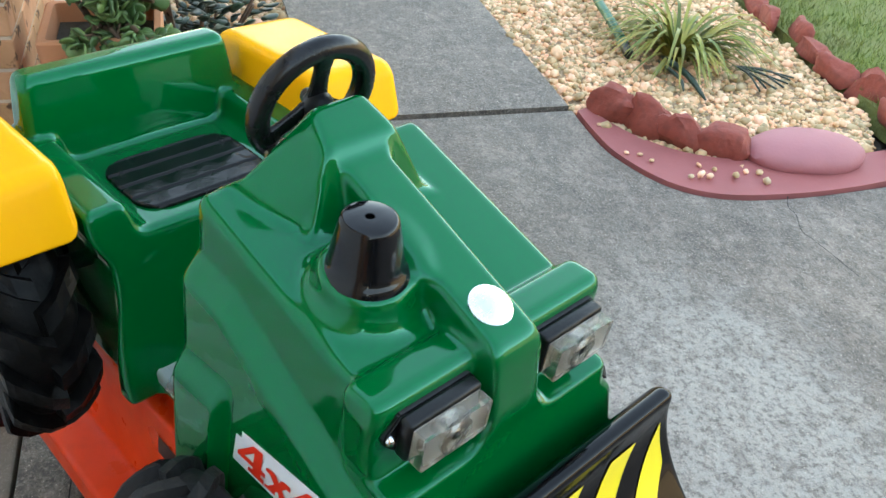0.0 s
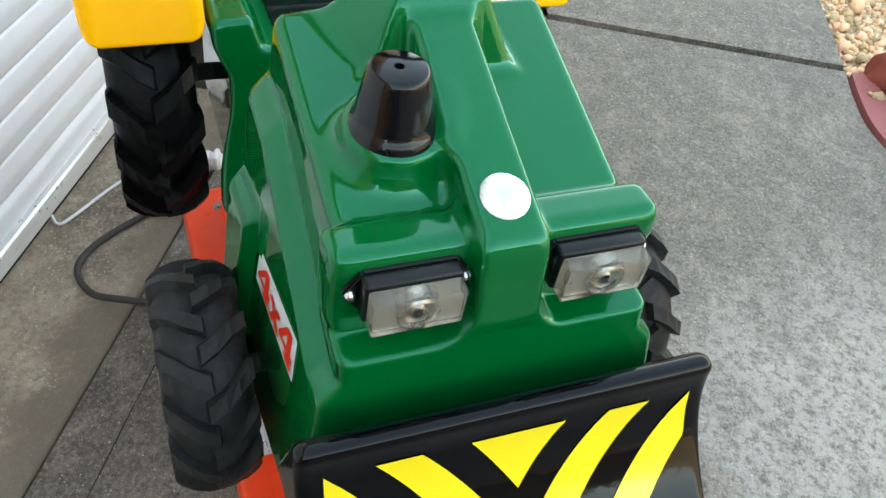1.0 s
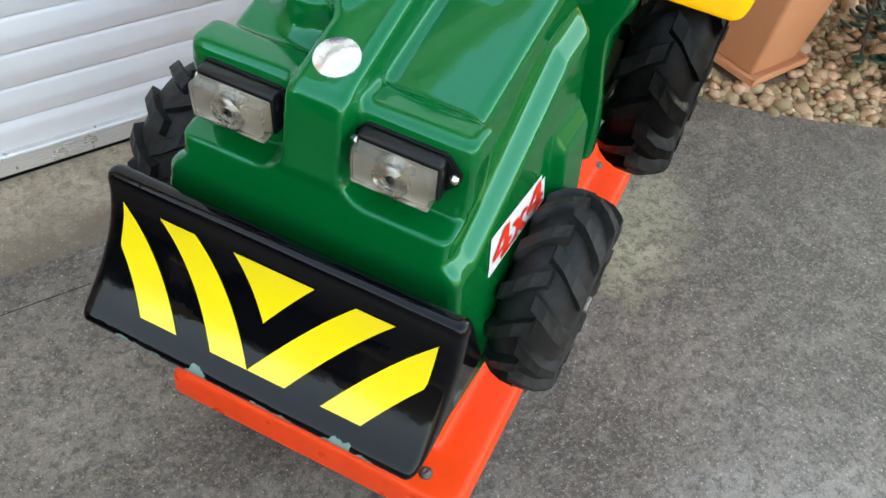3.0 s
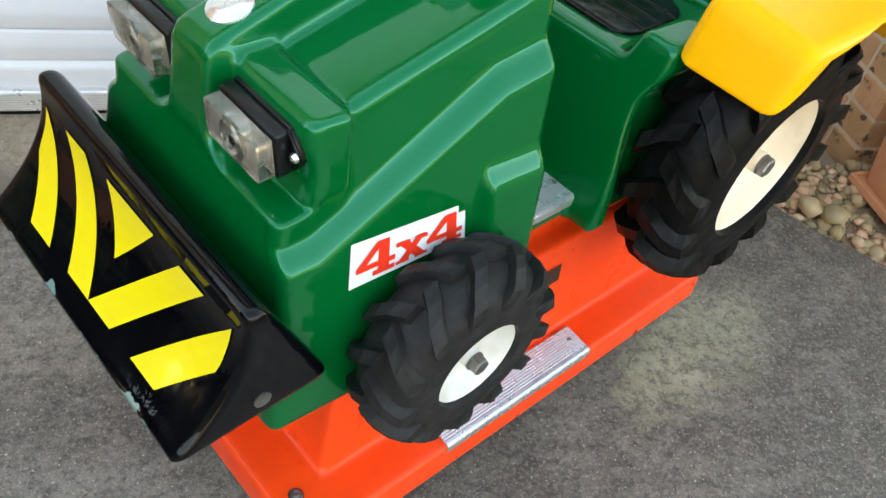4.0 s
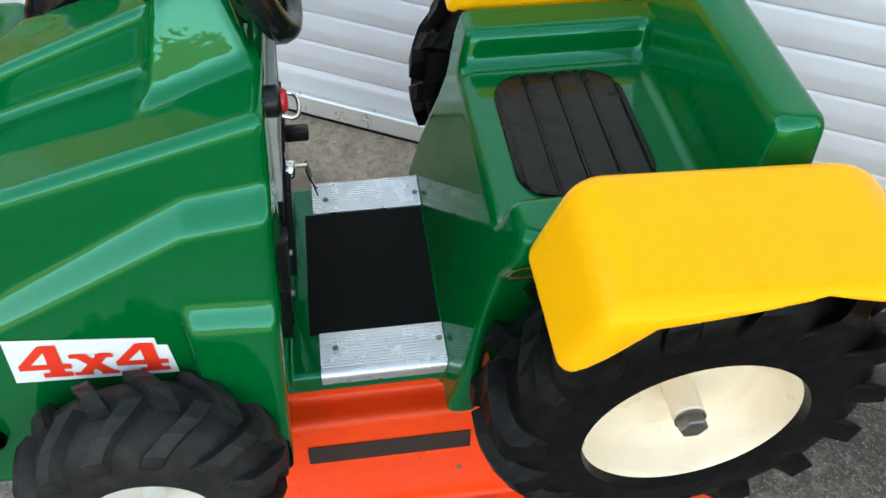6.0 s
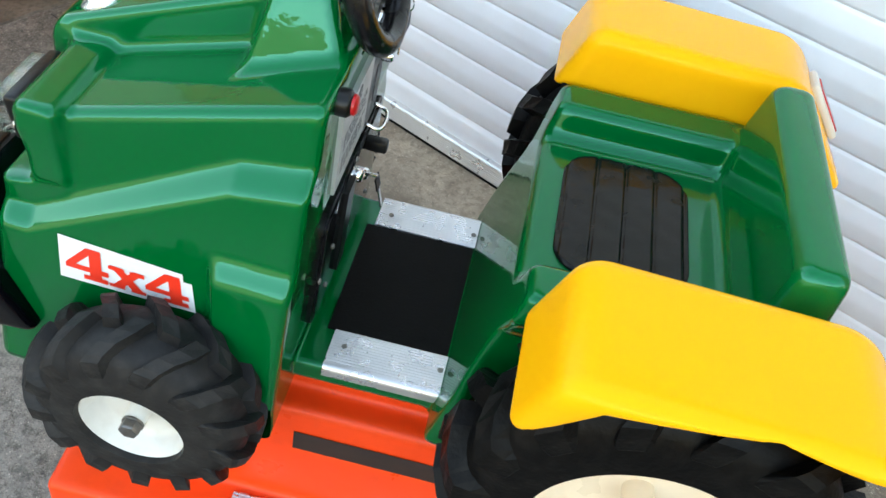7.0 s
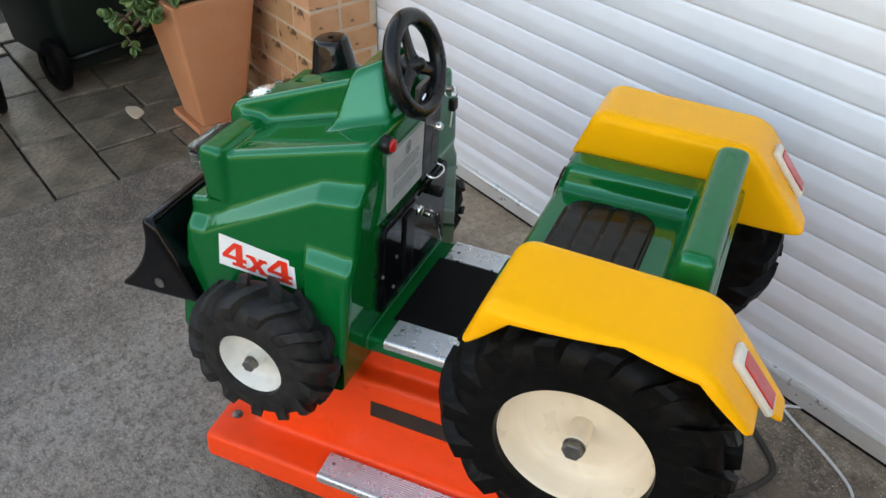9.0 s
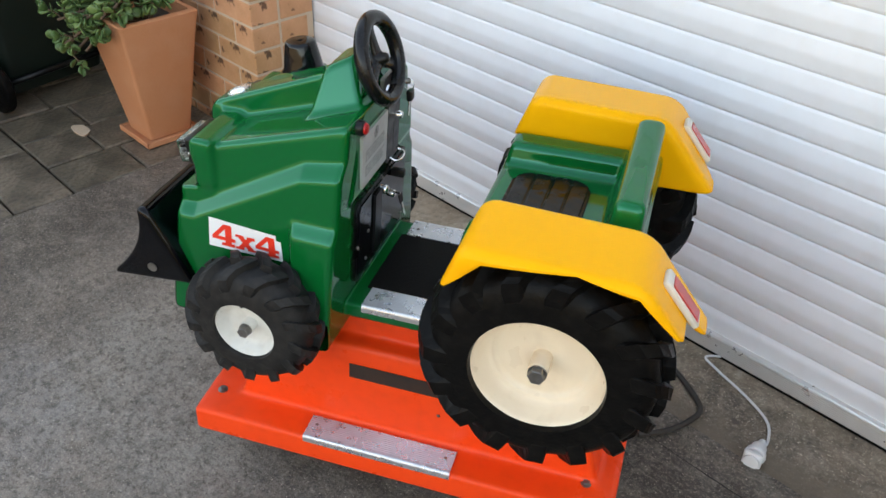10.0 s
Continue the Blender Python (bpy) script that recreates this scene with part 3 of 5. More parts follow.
for x in (-0.104, 0.705):
    for y in (-0.181, 0.181):
        bm = bmesh.new()
        lathe(bm, [(0, 0), (0.011, 0), (0.011, 0.002), (0.007, 0.003), (0.007, 0.006), (0.004, 0.007), (0, 0.005)], 20, Matrix.Translation((x, y, 0.0960)))
        part("bolt", bm, STEEL, base, "grey steel corner bolt", True, 40)


def tread_plate(x0, x1, y0, y1, z, slope, side, nose, parent, ribs, label):
    """A ribbed strip with a rounded nosing along its outer edge."""
    bm = bmesh.new()
    prof = [(y0, z)]
    pitch = (y1 - y0) / ribs
    for i in range(ribs):
        b = y0 + i * pitch
        for f, h in ((0.1, 0.0), (0.28, 0.0005), (0.72, 0.0005), (0.9, 0.0)):
            prof.append((b + f * pitch, z + h - slope * (b - y0)))
    zt = z - slope * (y1 - y0)
    for k in range(7):
        a = math.pi / 2 * k / 6
        prof.append((y1 + nose * 0.5 * math.sin(a), zt + 0.0012 - nose * 0.5 * (1 - math.cos(a))))
    prof.append((y1 + nose * 0.5, zt - nose))
    back = [(y1 + nose * 0.5 - 0.002, zt - nose), (y1 - 0.001, zt - 0.0025), (y0, z - 0.0025)]
    ring = prof + back
    A = [bm.verts.new((x0, y * side, h)) for y, h in ring]
    B = [bm.verts.new((x1, y * side, h)) for y, h in ring]
    n = len(ring)
    for i in range(n):
        bm.faces.new((A[i], A[(i + 1) % n], B[(i + 1) % n], B[i]))
    bm.faces.new(A)
    bm.faces.new(list(reversed(B)))
    ob = part("tread_plate", bm, PLATE_ALU, parent, label)
    for x in (x0 + 0.018, x1 - 0.018):
        sb = bmesh.new()
        ym = y0 + (y1 - y0) * 0.45
        lathe(sb, [(0, 0), (0.0038, 0), (0.0034, 0.0012), (0.0015, 0.0015), (0, 0.0008)], 16, Matrix.Translation((x, ym * side, z + 0.001 - slope * (ym - y0))))
        part("screw", sb, STEEL, ob, "", True, 40)
    return ob


for side in (1, -1):
    tread_plate(0.161, 0.482, 0.190, 0.240, 0.1005, 0.10, side, 0.016, base, 11, "ribbed aluminium foot plate")
    tread_plate(0.216, 0.374, 0.100, 0.154, 0.4065, 0.0, side, 0.016, ride, 13, "ribbed aluminium step plate")
    bm = bmesh.new()
    z0, z1 = 0.212, 0.246
    yy = lambda z: (0.153 + 0.12 * (0.29 - z) + 0.0016) * side
    vs = [bm.verts.new(p) for p in ((0.195, yy(z0), z0), (0.406, yy(z0), z0), (0.406, yy(z1), z1), (0.195, yy(z1), z1))]
    bm.faces.new(vs)
    part("decal", bm, DECAL, base, "faded dark strip decal")
    part("rivet", lathe_bm([(0, 0), (0.004, 0), (0.003, 0.0015), (0, 0.002)], 12, Matrix.Translation((0.210, yy(0.168), 0.168)) @ Matrix.Rotation(radians(-90 * side), 4, 'X')), STEEL, base)
part("floor_mat", box_bm((0.222, -0.099, 0.4015), (0.385, 0.099, 0.4055), 0.001), RUBBER_MAT, ride, "black rubber floor mat")


# seat pad with long grooves
def pad_field(x, y, z):
    cx, cy = np.maximum(np.abs(x - 0.068) - 0.035, 0), np.maximum(np.abs(y) - 0.063, 0)
    d = np.sqrt(cx * cx + cy * cy) - 0.042
    g = np.abs(((x - 0.068) / 0.036 + 0.5) % 1 - 0.5) * 0.036
    top = z - 0.6095 + 0.0024 * sstep((0.0030 - g) / 0.0022) + 0.00025 * np.sin(x * 95 + 2 * np.sin(y * 40)) * np.sin(y * 120 + x * 30)
    return hull(0.003, d, top, 0.598 - z)


PAD = material("black_seat_pad", (0.004, 0.0038, 0.0038), 0.20, color2=(0.007, 0.0065, 0.006), scale=14, bump=0.0008, bump_scale=45, rough_var=0.12)
PAD.node_tree.nodes["Principled BSDF"].inputs["Specular IOR Level"].default_value = 0.22
under(shell("seat_pad", pad_field, (-0.03, -0.12, 0.59), (0.16, 0.12, 0.62), 0.0022, PAD), ride, "glossy black ribbed seat pad")

# badge, beacon
n_r = Vector((0.36, 0, 0.93)).to_track_quat('Z', 'Y').to_matrix().to_4x4()
part("badge", lathe_bm([(0, 0.0075), (0.010, 0.0070), (0.018, 0.0050), (0.0245, 0.0015), (0.025, -0.004), (0, -0.004)], 40, Matrix.Translation((0.682, 0, 0.7385)) @ n_r), BADGE, ride, "round silver badge", True, 50)
part("exhaust_cap", lathe_bm([(0.047, -0.02), (0.0465, -0.002), (0.043, 0.003), (0.0405, 0.006), (0.0385, 0.012), (0.035, 0.034), (0.0305, 0.056), (0.0285, 0.061), (0.0255, 0.0625), (0.005, 0.0625), (0.005, 0.050), (0, 0.050)], 48,
          Matrix.Translation((0.579, -0.078, 0.762)) @ Matrix.Rotation(radians(4), 4, 'Y')), BLACK, ride, "glossy black exhaust cap", True, 50)

# headlights
GLASS = bpy.data.materials.new("clear_lens")
GLASS.use_nodes = True
gb = GLASS.node_tree.nodes["Principled BSDF"]
gb.inputs["Base Color"].default_value = (0.93, 0.92, 0.89, 1)
gb.inputs["Transmission Weight"].default_value = 0.98
gb.inputs["Roughness"].default_value = 0.02
gb.inputs["IOR"].default_value = 1.30
LAMP_TRAY = material("pale_lamp_tray", (0.68, 0.62, 0.53), 0.35, 0.4, color2=(0.56, 0.50, 0.42), scale=40, rough_var=0.1)
REFLECTOR = material("reflector", (0.74, 0.71, 0.65), 0.22, 0.85, color2=(0.62, 0.59, 0.52), scale=60, rough_var=0.1)
for side in (1, -1):
    m = Matrix.Translation((0.706, 0.0955 * side, 0.6700)) @ Matrix.Rotation(radians(5.7), 4, 'Y')
    bm = bmesh.new()
    vs = [(-0.062, 0.006), (-0.046, 0.026), (0.046, 0.026), (0.062, 0.006), (0.062, -0.006), (0.046, -0.026), (-0.046, -0.026), (-0.062, -0.006)]
    A = [bm.verts.new((-0.024, y, z)) for y, z in vs]
    B = [bm.verts.new((0.002, y, z)) for y, z in vs]
    bm.faces.new(B)
    bm.faces.new(list(reversed(A)))
    for i in range(8):
        bm.faces.new((A[i], A[(i + 1) % 8], B[(i + 1) % 8], B[i]))
    bmesh.ops.bevel(bm, geom=bm.edges[:], offset=0.002, segments=2, affect='EDGES')
    add_box(bm, (0.000, -0.0475, -0.0275), (0.0180, 0.0475, 0.0265), 0.005, seg=3)
    bmesh.ops.transform(bm, matrix=m, verts=bm.verts)
    lamp = part("headlight", bm, BLACK_PLASTIC, ride, "black headlight with a clear ribbed lens", True, 40)
    # round dished reflector in a pale tray, seen through the lens
    bm = bmesh.new()
    add_box(bm, (0.0170, -0.0430, -0.0235), (0.0190, 0.0430, 0.0195), 0.0006, m)
    part("tray", bm, LAMP_TRAY, lamp, "dull pale lamp tray")
    turn = m @ Matrix.Translation((0.0185, 0, -0.002)) @ Matrix.Rotation(radians(90), 4, 'Y')
    part("reflector", lathe_bm([(0.0205, 0.000), (0.0205, 0.0125), (0.0190, 0.0130), (0.0178, 0.0112), (0.0166, 0.0100), (0.0156, 0.0108), (0.0144, 0.0088), (0.0132, 0.0076), (0.0122, 0.0084), (0.0110, 0.0062), (0.0095, 0.0050), (0.0080, 0.0040), (0, 0.0035)], 40, turn), REFLECTOR, lamp, "ringed silver reflector", True, 30)
    part("bulb_socket", lathe_bm([(0.0072, 0.0035), (0.0070, 0.0085), (0.0056, 0.0090), (0.0048, 0.0080), (0, 0.0080)], 28, turn), CHROME, lamp, "", True, 40)
    part("bulb", lathe_bm([(0, 0.015), (0.0034, 0.0142), (0.0052, 0.011), (0.0054, 0.006), (0, 0.006)], 20, turn), BLACK_PLASTIC, lamp, "", True)
    bm = bmesh.new()
    add_box(bm, (0.0170, -0.0445, -0.0240), (0.0370, 0.0445, 0.0210), 0.0028, m, seg=3)
    bmesh.ops.solidify(bm, geom=bm.faces[:], thickness=0.0018)
    ln = part("lens", bm, GLASS, lamp, "clear plastic lens", True, 40)
    bm = bmesh.new()
    for i in range(40):
        y = -0.0425 + i * 0.00214
        add_box(bm, (0.0195, y, 0.0207), (0.0350, y + 0.0010, 0.0216), 0.0, m)
    part("lens_ribs", bm, GLASS, lamp)
    for y in (-0.0555, 0.0555):
        part("screw", lathe_bm([(0, 0.006), (0.003, 0.0055), (0.0055, 0.003), (0.006, 0), (0, 0)], 16, m @ Matrix.Translation((0.002, y, 0)) @ Matrix.Rotation(radians(90), 4, 'Y')), CHROME, lamp, "", True, 50)


# 4x4 stickers, laid on the bulging flank
def on_flank(x, z, side, off):
    return ((x, (float(hood_side(np.array([x]), np.array([z]))[0]) + off) * side, z))


def sticker(side):
    ft, fb, rb, rt = (0.664, 0.566), (0.667, 0.506), (0.508, 0.508), (0.513, 0.558)
    cols, rows = 16, 5
    verts, faces = [], []
    for j in range(rows + 1):
        g = j / rows
        for i in range(cols + 1):
            h = i / cols
            a = (ft[0] + (rt[0] - ft[0]) * h, ft[1] + (rt[1] - ft[1]) * h)
            b = (fb[0] + (rb[0] - fb[0]) * h, fb[1] + (rb[1] - fb[1]) * h)
            verts.append(on_flank(a[0] + (b[0] - a[0]) * g, a[1] + (b[1] - a[1]) * g, side, 0.0012))
    for j in range(rows):
        for i in range(cols):
            if j == 0 and i == cols - 1:
                continue
            q = j * (cols + 1) + i
            faces.append((q, q + 1, q + cols + 2, q + cols + 1))
    ob = under(mesh_object("sticker", verts, faces, WHITE_FILM), ride, "white sticker with slab red lettering")
    # slab-serif strokes: each a quad in letter space, x to the reader's right
    four = [((0.56, 0.0), (0.84, 0.0), (0.84, 1.0), (0.56, 1.0)), ((0.0, 0.24), (1.0, 0.24), (1.0, 0.40), (0.0, 0.40)), ((0.0, 0.38), (0.22, 0.38), (0.74, 1.0), (0.50, 1.0)), ((0.42, 0.0), (0.98, 0.0), (0.98, 0.14), (0.42, 0.14))]
    ex = [((0.03, 0.0), (0.32, 0.0), (0.97, 0.70), (0.68, 0.70)), ((0.03, 0.70), (0.36, 0.70), (0.99, 0.0), (0.66, 0.0)), ((0.0, 0.0), (0.42, 0.0), (0.42, 0.10), (0.0, 0.10)), ((0.60, 0.0), (1.0, 0.0), (1.0, 0.10), (0.60, 0.10)),
          ((0.0, 0.58), (0.44, 0.58), (0.44, 0.70), (0.0, 0.70)), ((0.60, 0.58), (1.0, 0.58), (1.0, 0.70), (0.60, 0.70))]
    for k, (strokes, x0, w) in enumerate(((four, 0.05, 0.32), (ex, 0.375, 0.27), (four, 0.645, 0.32))):
        verts, faces = [], []
        for s, quad in enumerate(strokes):
            for q in range(5):
                for p in range(5):
                    fu, fv = p / 4, q / 4
                    lo = [quad[0][c] + (quad[1][c] - quad[0][c]) * fu for c in (0, 1)]
                    hi = [quad[3][c] + (quad[2][c] - quad[3][c]) * fu for c in (0, 1)]
                    lx, lz = lo[0] + (hi[0] - lo[0]) * fv, lo[1] + (hi[1] - lo[1]) * fv
                    h = x0 + lx * w
                    if side < 0:
                        h = 1 - h
                    g = 0.88 - lz * 0.76
                    a = (ft[0] + (rt[0] - ft[0]) * h, ft[1] + (rt[1] - ft[1]) * h)
                    b = (fb[0] + (rb[0] - fb[0]) * h, fb[1] + (rb[1] - fb[1]) * h)
                    verts.append(on_flank(a[0] + (b[0] - a[0]) * g, a[1] + (b[1] - a[1]) * g, side, 0.0022 + 0.0002 * s))
            o = s * 25
            for q in range(4):
                for p in range(4):
                    i = o + q * 5 + p
                    faces.append((i, i + 1, i + 6, i + 5))
        under(mesh_object("letter", verts, faces, RED_FILM), ob, "red slab-serif character")


for side in (1, -1):
    sticker(side)

# steering wheel
BLACK_RIM = material("black_moulded_plastic", (0.005, 0.005, 0.006), 0.24, color2=(0.009, 0.0085, 0.009), scale=16, bump=0.0004, bump_scale=120, rough_var=0.08)
BLACK_RIM.node_tree.nodes["Principled BSDF"].inputs["Specular IOR Level"].default_value = 0.32
SW = Matrix.Translation((0.386, 0.0, 0.846)) @ Matrix.Rotation(radians(-73), 4, 'Y')
bm = bmesh.new()
tube(bm, [SW @ Vector((0.0720 * math.cos(a), 0.0720 * math.sin(a), 0)) for a in [2 * math.pi * i / 48 for i in range(48)]], 0.0137, 16, True)
sw = part("steering_wheel", bm, BLACK_RIM, ride, "fat black three-spoke steering wheel", True)
for a in (0, 120, 240):
    d = Vector((math.cos(radians(a)), math.sin(radians(a)), 0))
    bm = bmesh.new()
    tube(bm, [d * 0.006, d * 0.024, d * 0.046, d * 0.060, d * 0.071], [0.015, 0.0120, 0.0110, 0.0130, 0.0160], 14)
    bmesh.ops.transform(bm, matrix=SW @ Matrix.Translation((0, 0, -0.005)) @ Matrix.Diagonal((1, 1, 0.55, 1)), verts=bm.verts)
    part("spoke", bm, BLACK_RIM, sw, "", True, 50)
part("hub", lathe_bm([(0, 0.016), (0.006, 0.015), (0.0095, 0.011), (0.010, 0.006), (0.013, 0.003), (0.0175, -0.002), (0.019, -0.012), (0.017, -0.020), (0.012, -0.045), (0, -0.045)], 28, SW), BLACK_PLASTIC, sw, "", True, 50)


# control panel on the back of the hood
PANEL = material("black_panel", (0.004, 0.004, 0.0045), 0.3, color2=(0.008, 0.008, 0.008), scale=12, rough_var=0.1, bump=0.0004, bump_scale=60)
PANEL.node_tree.nodes["Principled BSDF"].inputs["Specular IOR Level"].default_value = 0.2


def rear_x(z):
    return 0.412 - 0.06 * (z - 0.37)


def rounded_plate(bm, y0, y1, z0, z1, r, depth, off=0.0):
    """A plate on the hood's back face."""
    pts = []
    for cy, cz, a0 in ((y1 - r, z1 - r, 0), (y0 + r, z1 - r, 90), (y0 + r, z0 + r, 180), (y1 - r, z0 + r, 270)):
        for k in range(6):
            a = radians(a0 + 90 * k / 5)
            pts.append((cy + r * math.cos(a), cz + r * math.sin(a)))
    A = [bm.verts.new((rear_x(z) - off, y, z)) for y, z in pts]
    B = [bm.verts.new((rear_x(z) - off - depth, y, z)) for y, z in pts]
    bm.faces.new(B)
    bm.faces.new(list(reversed(A)))
    n = len(pts)
    for i in range(n):
        bm.faces.new((A[i], A[(i + 1) % n], B[(i + 1) % n], B[i]))


def at_rear(y, z, off=0.0):
    return Matrix.Translation((rear_x(z) - off, y, z)) @ Matrix.Rotation(radians(-90), 4, 'Y')


bm = bmesh.new()
rounded_plate(bm, -0.146, 0.122, 0.418, 0.604, 0.022, 0.006)
panel = part("coin_door", bm, PANEL, ride, "black coin door with locks and screws", True, 30)
bm = bmesh.new()
rounded_plate(bm, -0.135, 0.111, 0.429, 0.593, 0.016, 0.003, 0.006)
part("door_leaf", bm, BLACK, panel, "", True, 30)
bm = bmesh.new()
rounded_plate(bm, 0.006, 0.040, 0.445, 0.582, 0.003, 0.005, 0.009)
part("coin_slot_strip", bm, BLACK_PLASTIC, panel, "", True, 30)
for y, z in ((0.117, 0.507), (-0.126, 0.440), (0.066, 0.516), (0.075, 0.456), (-0.004, 0.598)):
    part("screw", lathe_bm([(0, 0.003), (0.0025, 0.0028), (0.0036, 0.0015), (0.0038, 0), (0, 0)], 14, at_rear(y, z, 0.0085)), STEEL, panel, "", True, 50)
for y, z, r in ((-0.014, 0.566, 0.0095), (-0.060, 0.530, 0.008)):
    part("lock", lathe_bm([(0, 0.010), (r * 0.5, 0.010), (r * 0.8, 0.009), (r, 0.006), (r, 0), (0, 0)], 24, at_rear(y, z, 0.009)), CHROME, panel, "round chrome lock", True, 50)
bm = bmesh.new()
add_box(bm, (-0.0012, -0.009, -0.020), (0.0012, 0.009, 0.0), 0.001, Matrix.Translation((rear_x(0.54) - 0.030, -0.052, 0.538)) @ Matrix.Rotation(radians(12), 4, 'Y'))
part("key", bm, BLACK_PLASTIC, panel, "black-headed key hanging from the lock")
bm = bmesh.new()
add_box(bm, (-0.001, -0.004, -0.050), (0.001, 0.004, -0.020), 0.0006, Matrix.Translation((rear_x(0.54) - 0.030, -0.052, 0.538)) @ Matrix.Rotation(radians(12), 4, 'Y'))
add_box(bm, (0, -0.002, -0.002), (0.022, 0.002, 0.002), 0.0006, Matrix.Translation((rear_x(0.54) - 0.032, -0.052, 0.538)))
part("key_blade", bm, CHROME, panel)
bm = bmesh.new()
add_box(bm, (0, -0.008, -0.008), (0.028, 0.008, 0.008), 0.003, Matrix.Translation((rear_x(0.58) - 0.036, -0.060, 0.582)))
part("knob", bm, BLACK_PLASTIC, panel, "", True, 40)
DULL_PLATE = material("dull_aluminium_plate", (0.50, 0.50, 0.51), 0.4, 0.2, color2=(0.40, 0.40, 0.42), scale=18, rough_var=0.1, fine=(0.22, 0.21, 0.2), fine_scale=40, fine_amount=0.3)
DARK_STEEL = material("dark_steel", (0.045, 0.045, 0.048), 0.4, 0.6, color2=(0.085, 0.085, 0.088), scale=22, rough_var=0.12)
# instruction plate with rows of small writing
bm = bmesh.new()
rounded_plate(bm, -0.027, 0.099, 0.627, 0.735, 0.003, 0.0065, 0.0)
plate = part("instruction_plate", bm, DULL_PLATE, ride, "dull silver instruction plate with small grey print")
GREY_PRINT = material("grey_print", (0.12, 0.12, 0.13), 0.5, color2=(0.2, 0.2, 0.2), scale=60)
bm = bmesh.new()
random.seed(5)
for r in range(9):
    z = 0.697 - r * 0.0062
    if r == 4:
        continue
    y = 0.084
    while y > -0.006:
        ln = random.uniform(0.006, 0.018)
        rounded_plate(bm, max(y - ln, -0.012), y, z, z + 0.0022, 0.0004, 0.0003, 0.0066)
        y -= ln + 0.004
for a in range(10):
    t = radians(36 * a)
    rounded_plate(bm, 0.033 + 0.009 * math.cos(t) - 0.002, 0.033 + 0.009 * math.cos(t) + 0.002, 0.718 + 0.010 * math.sin(t) - 0.002, 0.718 + 0.010 * math.sin(t) + 0.002, 0.0008, 0.0003, 0.0066)
rounded_plate(bm, 0.029, 0.037, 0.712, 0.724, 0.002, 0.0003, 0.0066)
pr = part("print", bm, GREY_PRINT, plate, "rows of small grey bars")
tagged(pr, kind="stuff")
# coin mechanism
bm = bmesh.new()
rounded_plate(bm, -0.098, -0.034, 0.612, 0.742, 0.004, 0.005)
mech = part("coin_mechanism", bm, DARK_STEEL, ride, "dark grey steel coin mechanism", True, 30)
bm = bmesh.new()
rounded_plate(bm, -0.072, -0.066, 0.640, 0.690, 0.001, 0.0006, 0.005)
part("coin_slot", bm, BLACK_PLASTIC, mech)
part("coin_button", lathe_bm([(0, 0.016), (0.006, 0.016), (0.008, 0.013), (0.008, 0), (0, 0)], 20, at_rear(-0.070, 0.706, 0.005)), CHROME, mech, "", True, 50)
part("coin_lock", lathe_bm([(0, 0.016), (0.008, 0.016), (0.013, 0.011), (0.016, 0.004), (0.016, 0), (0, 0)], 24, at_rear(-0.030, 0.772, 0.0) @ Matrix.Translation((0, 0, 0.0))), CHROME, mech, "round chrome lock", True, 50)
bm = bmesh.new()
rounded_plate(bm, -0.064, -0.006, 0.746, 0.804, 0.004, 0.008, -0.004)
part("lock_plate", bm, STEEL, mech)
bm = bmesh.new()
tube(bm, spline([(rear_x(0.62) - 0.005, -0.088, 0.622), (rear_x(0.62) - 0.022, -0.086, 0.616), (rear_x(0.62) - 0.026, -0.066, 0.614), (rear_x(0.62) - 0.022, -0.046, 0.616), (rear_x(0.62) - 0.005, -0.044, 0.622)], 5), 0.0025, 8)
part("coin_cup_rim", bm, CHROME, mech, "", True)
bt = part("push_button", lathe_bm([(0, 0.014), (0.011, 0.014), (0.0145, 0.010), (0.0145, 0), (0, 0)], 28, at_rear(0.109, 0.761)), BLACK_PLASTIC, ride, "red push button in a black ring", True, 50)
part("button_cap", lathe_bm([(0, 0.019), (0.008, 0.019), (0.0105, 0.017), (0.0105, 0.012), (0, 0.012)], 24, at_rear(0.109, 0.761)), material("red_plastic", (0.45, 0.008, 0.010), 0.3, color2=(0.35, 0.006, 0.008), scale=40), bt, "red cap", True, 50)
# keys hanging beside the column
bm = bmesh.new()
add_box(bm, (-0.006, -0.010, -0.022), (0.006, 0.010, 0.0), 0.003, Matrix.Translation((0.372, -0.118, 0.738)))
kf = part("key_fob", bm, BLACK_PLASTIC, ride, "black-headed keys on a ring", True, 40)
bm = bmesh.new()
add_box(bm, (-0.001, -0.004, -0.052), (0.001, 0.004, -0.020), 0.0006, Matrix.Translation((0.372, -0.118, 0.738)) @ Matrix.Rotation(radians(14), 4, 'X'))
tube(bm, [Vector((0.374, -0.112, 0.752)) + Vector((0.012 * math.cos(a), 0.0, 0.012 * math.sin(a))) for a in [2 * math.pi * i / 16 for i in range(16)]], 0.001, 6, True)
part("key_ring", bm, CHROME, kf)
part("key_post", tube_bm([(0.400, -0.110, 0.756), (0.370, -0.112, 0.758)], 0.005, 10), STEEL, kf, "", True)


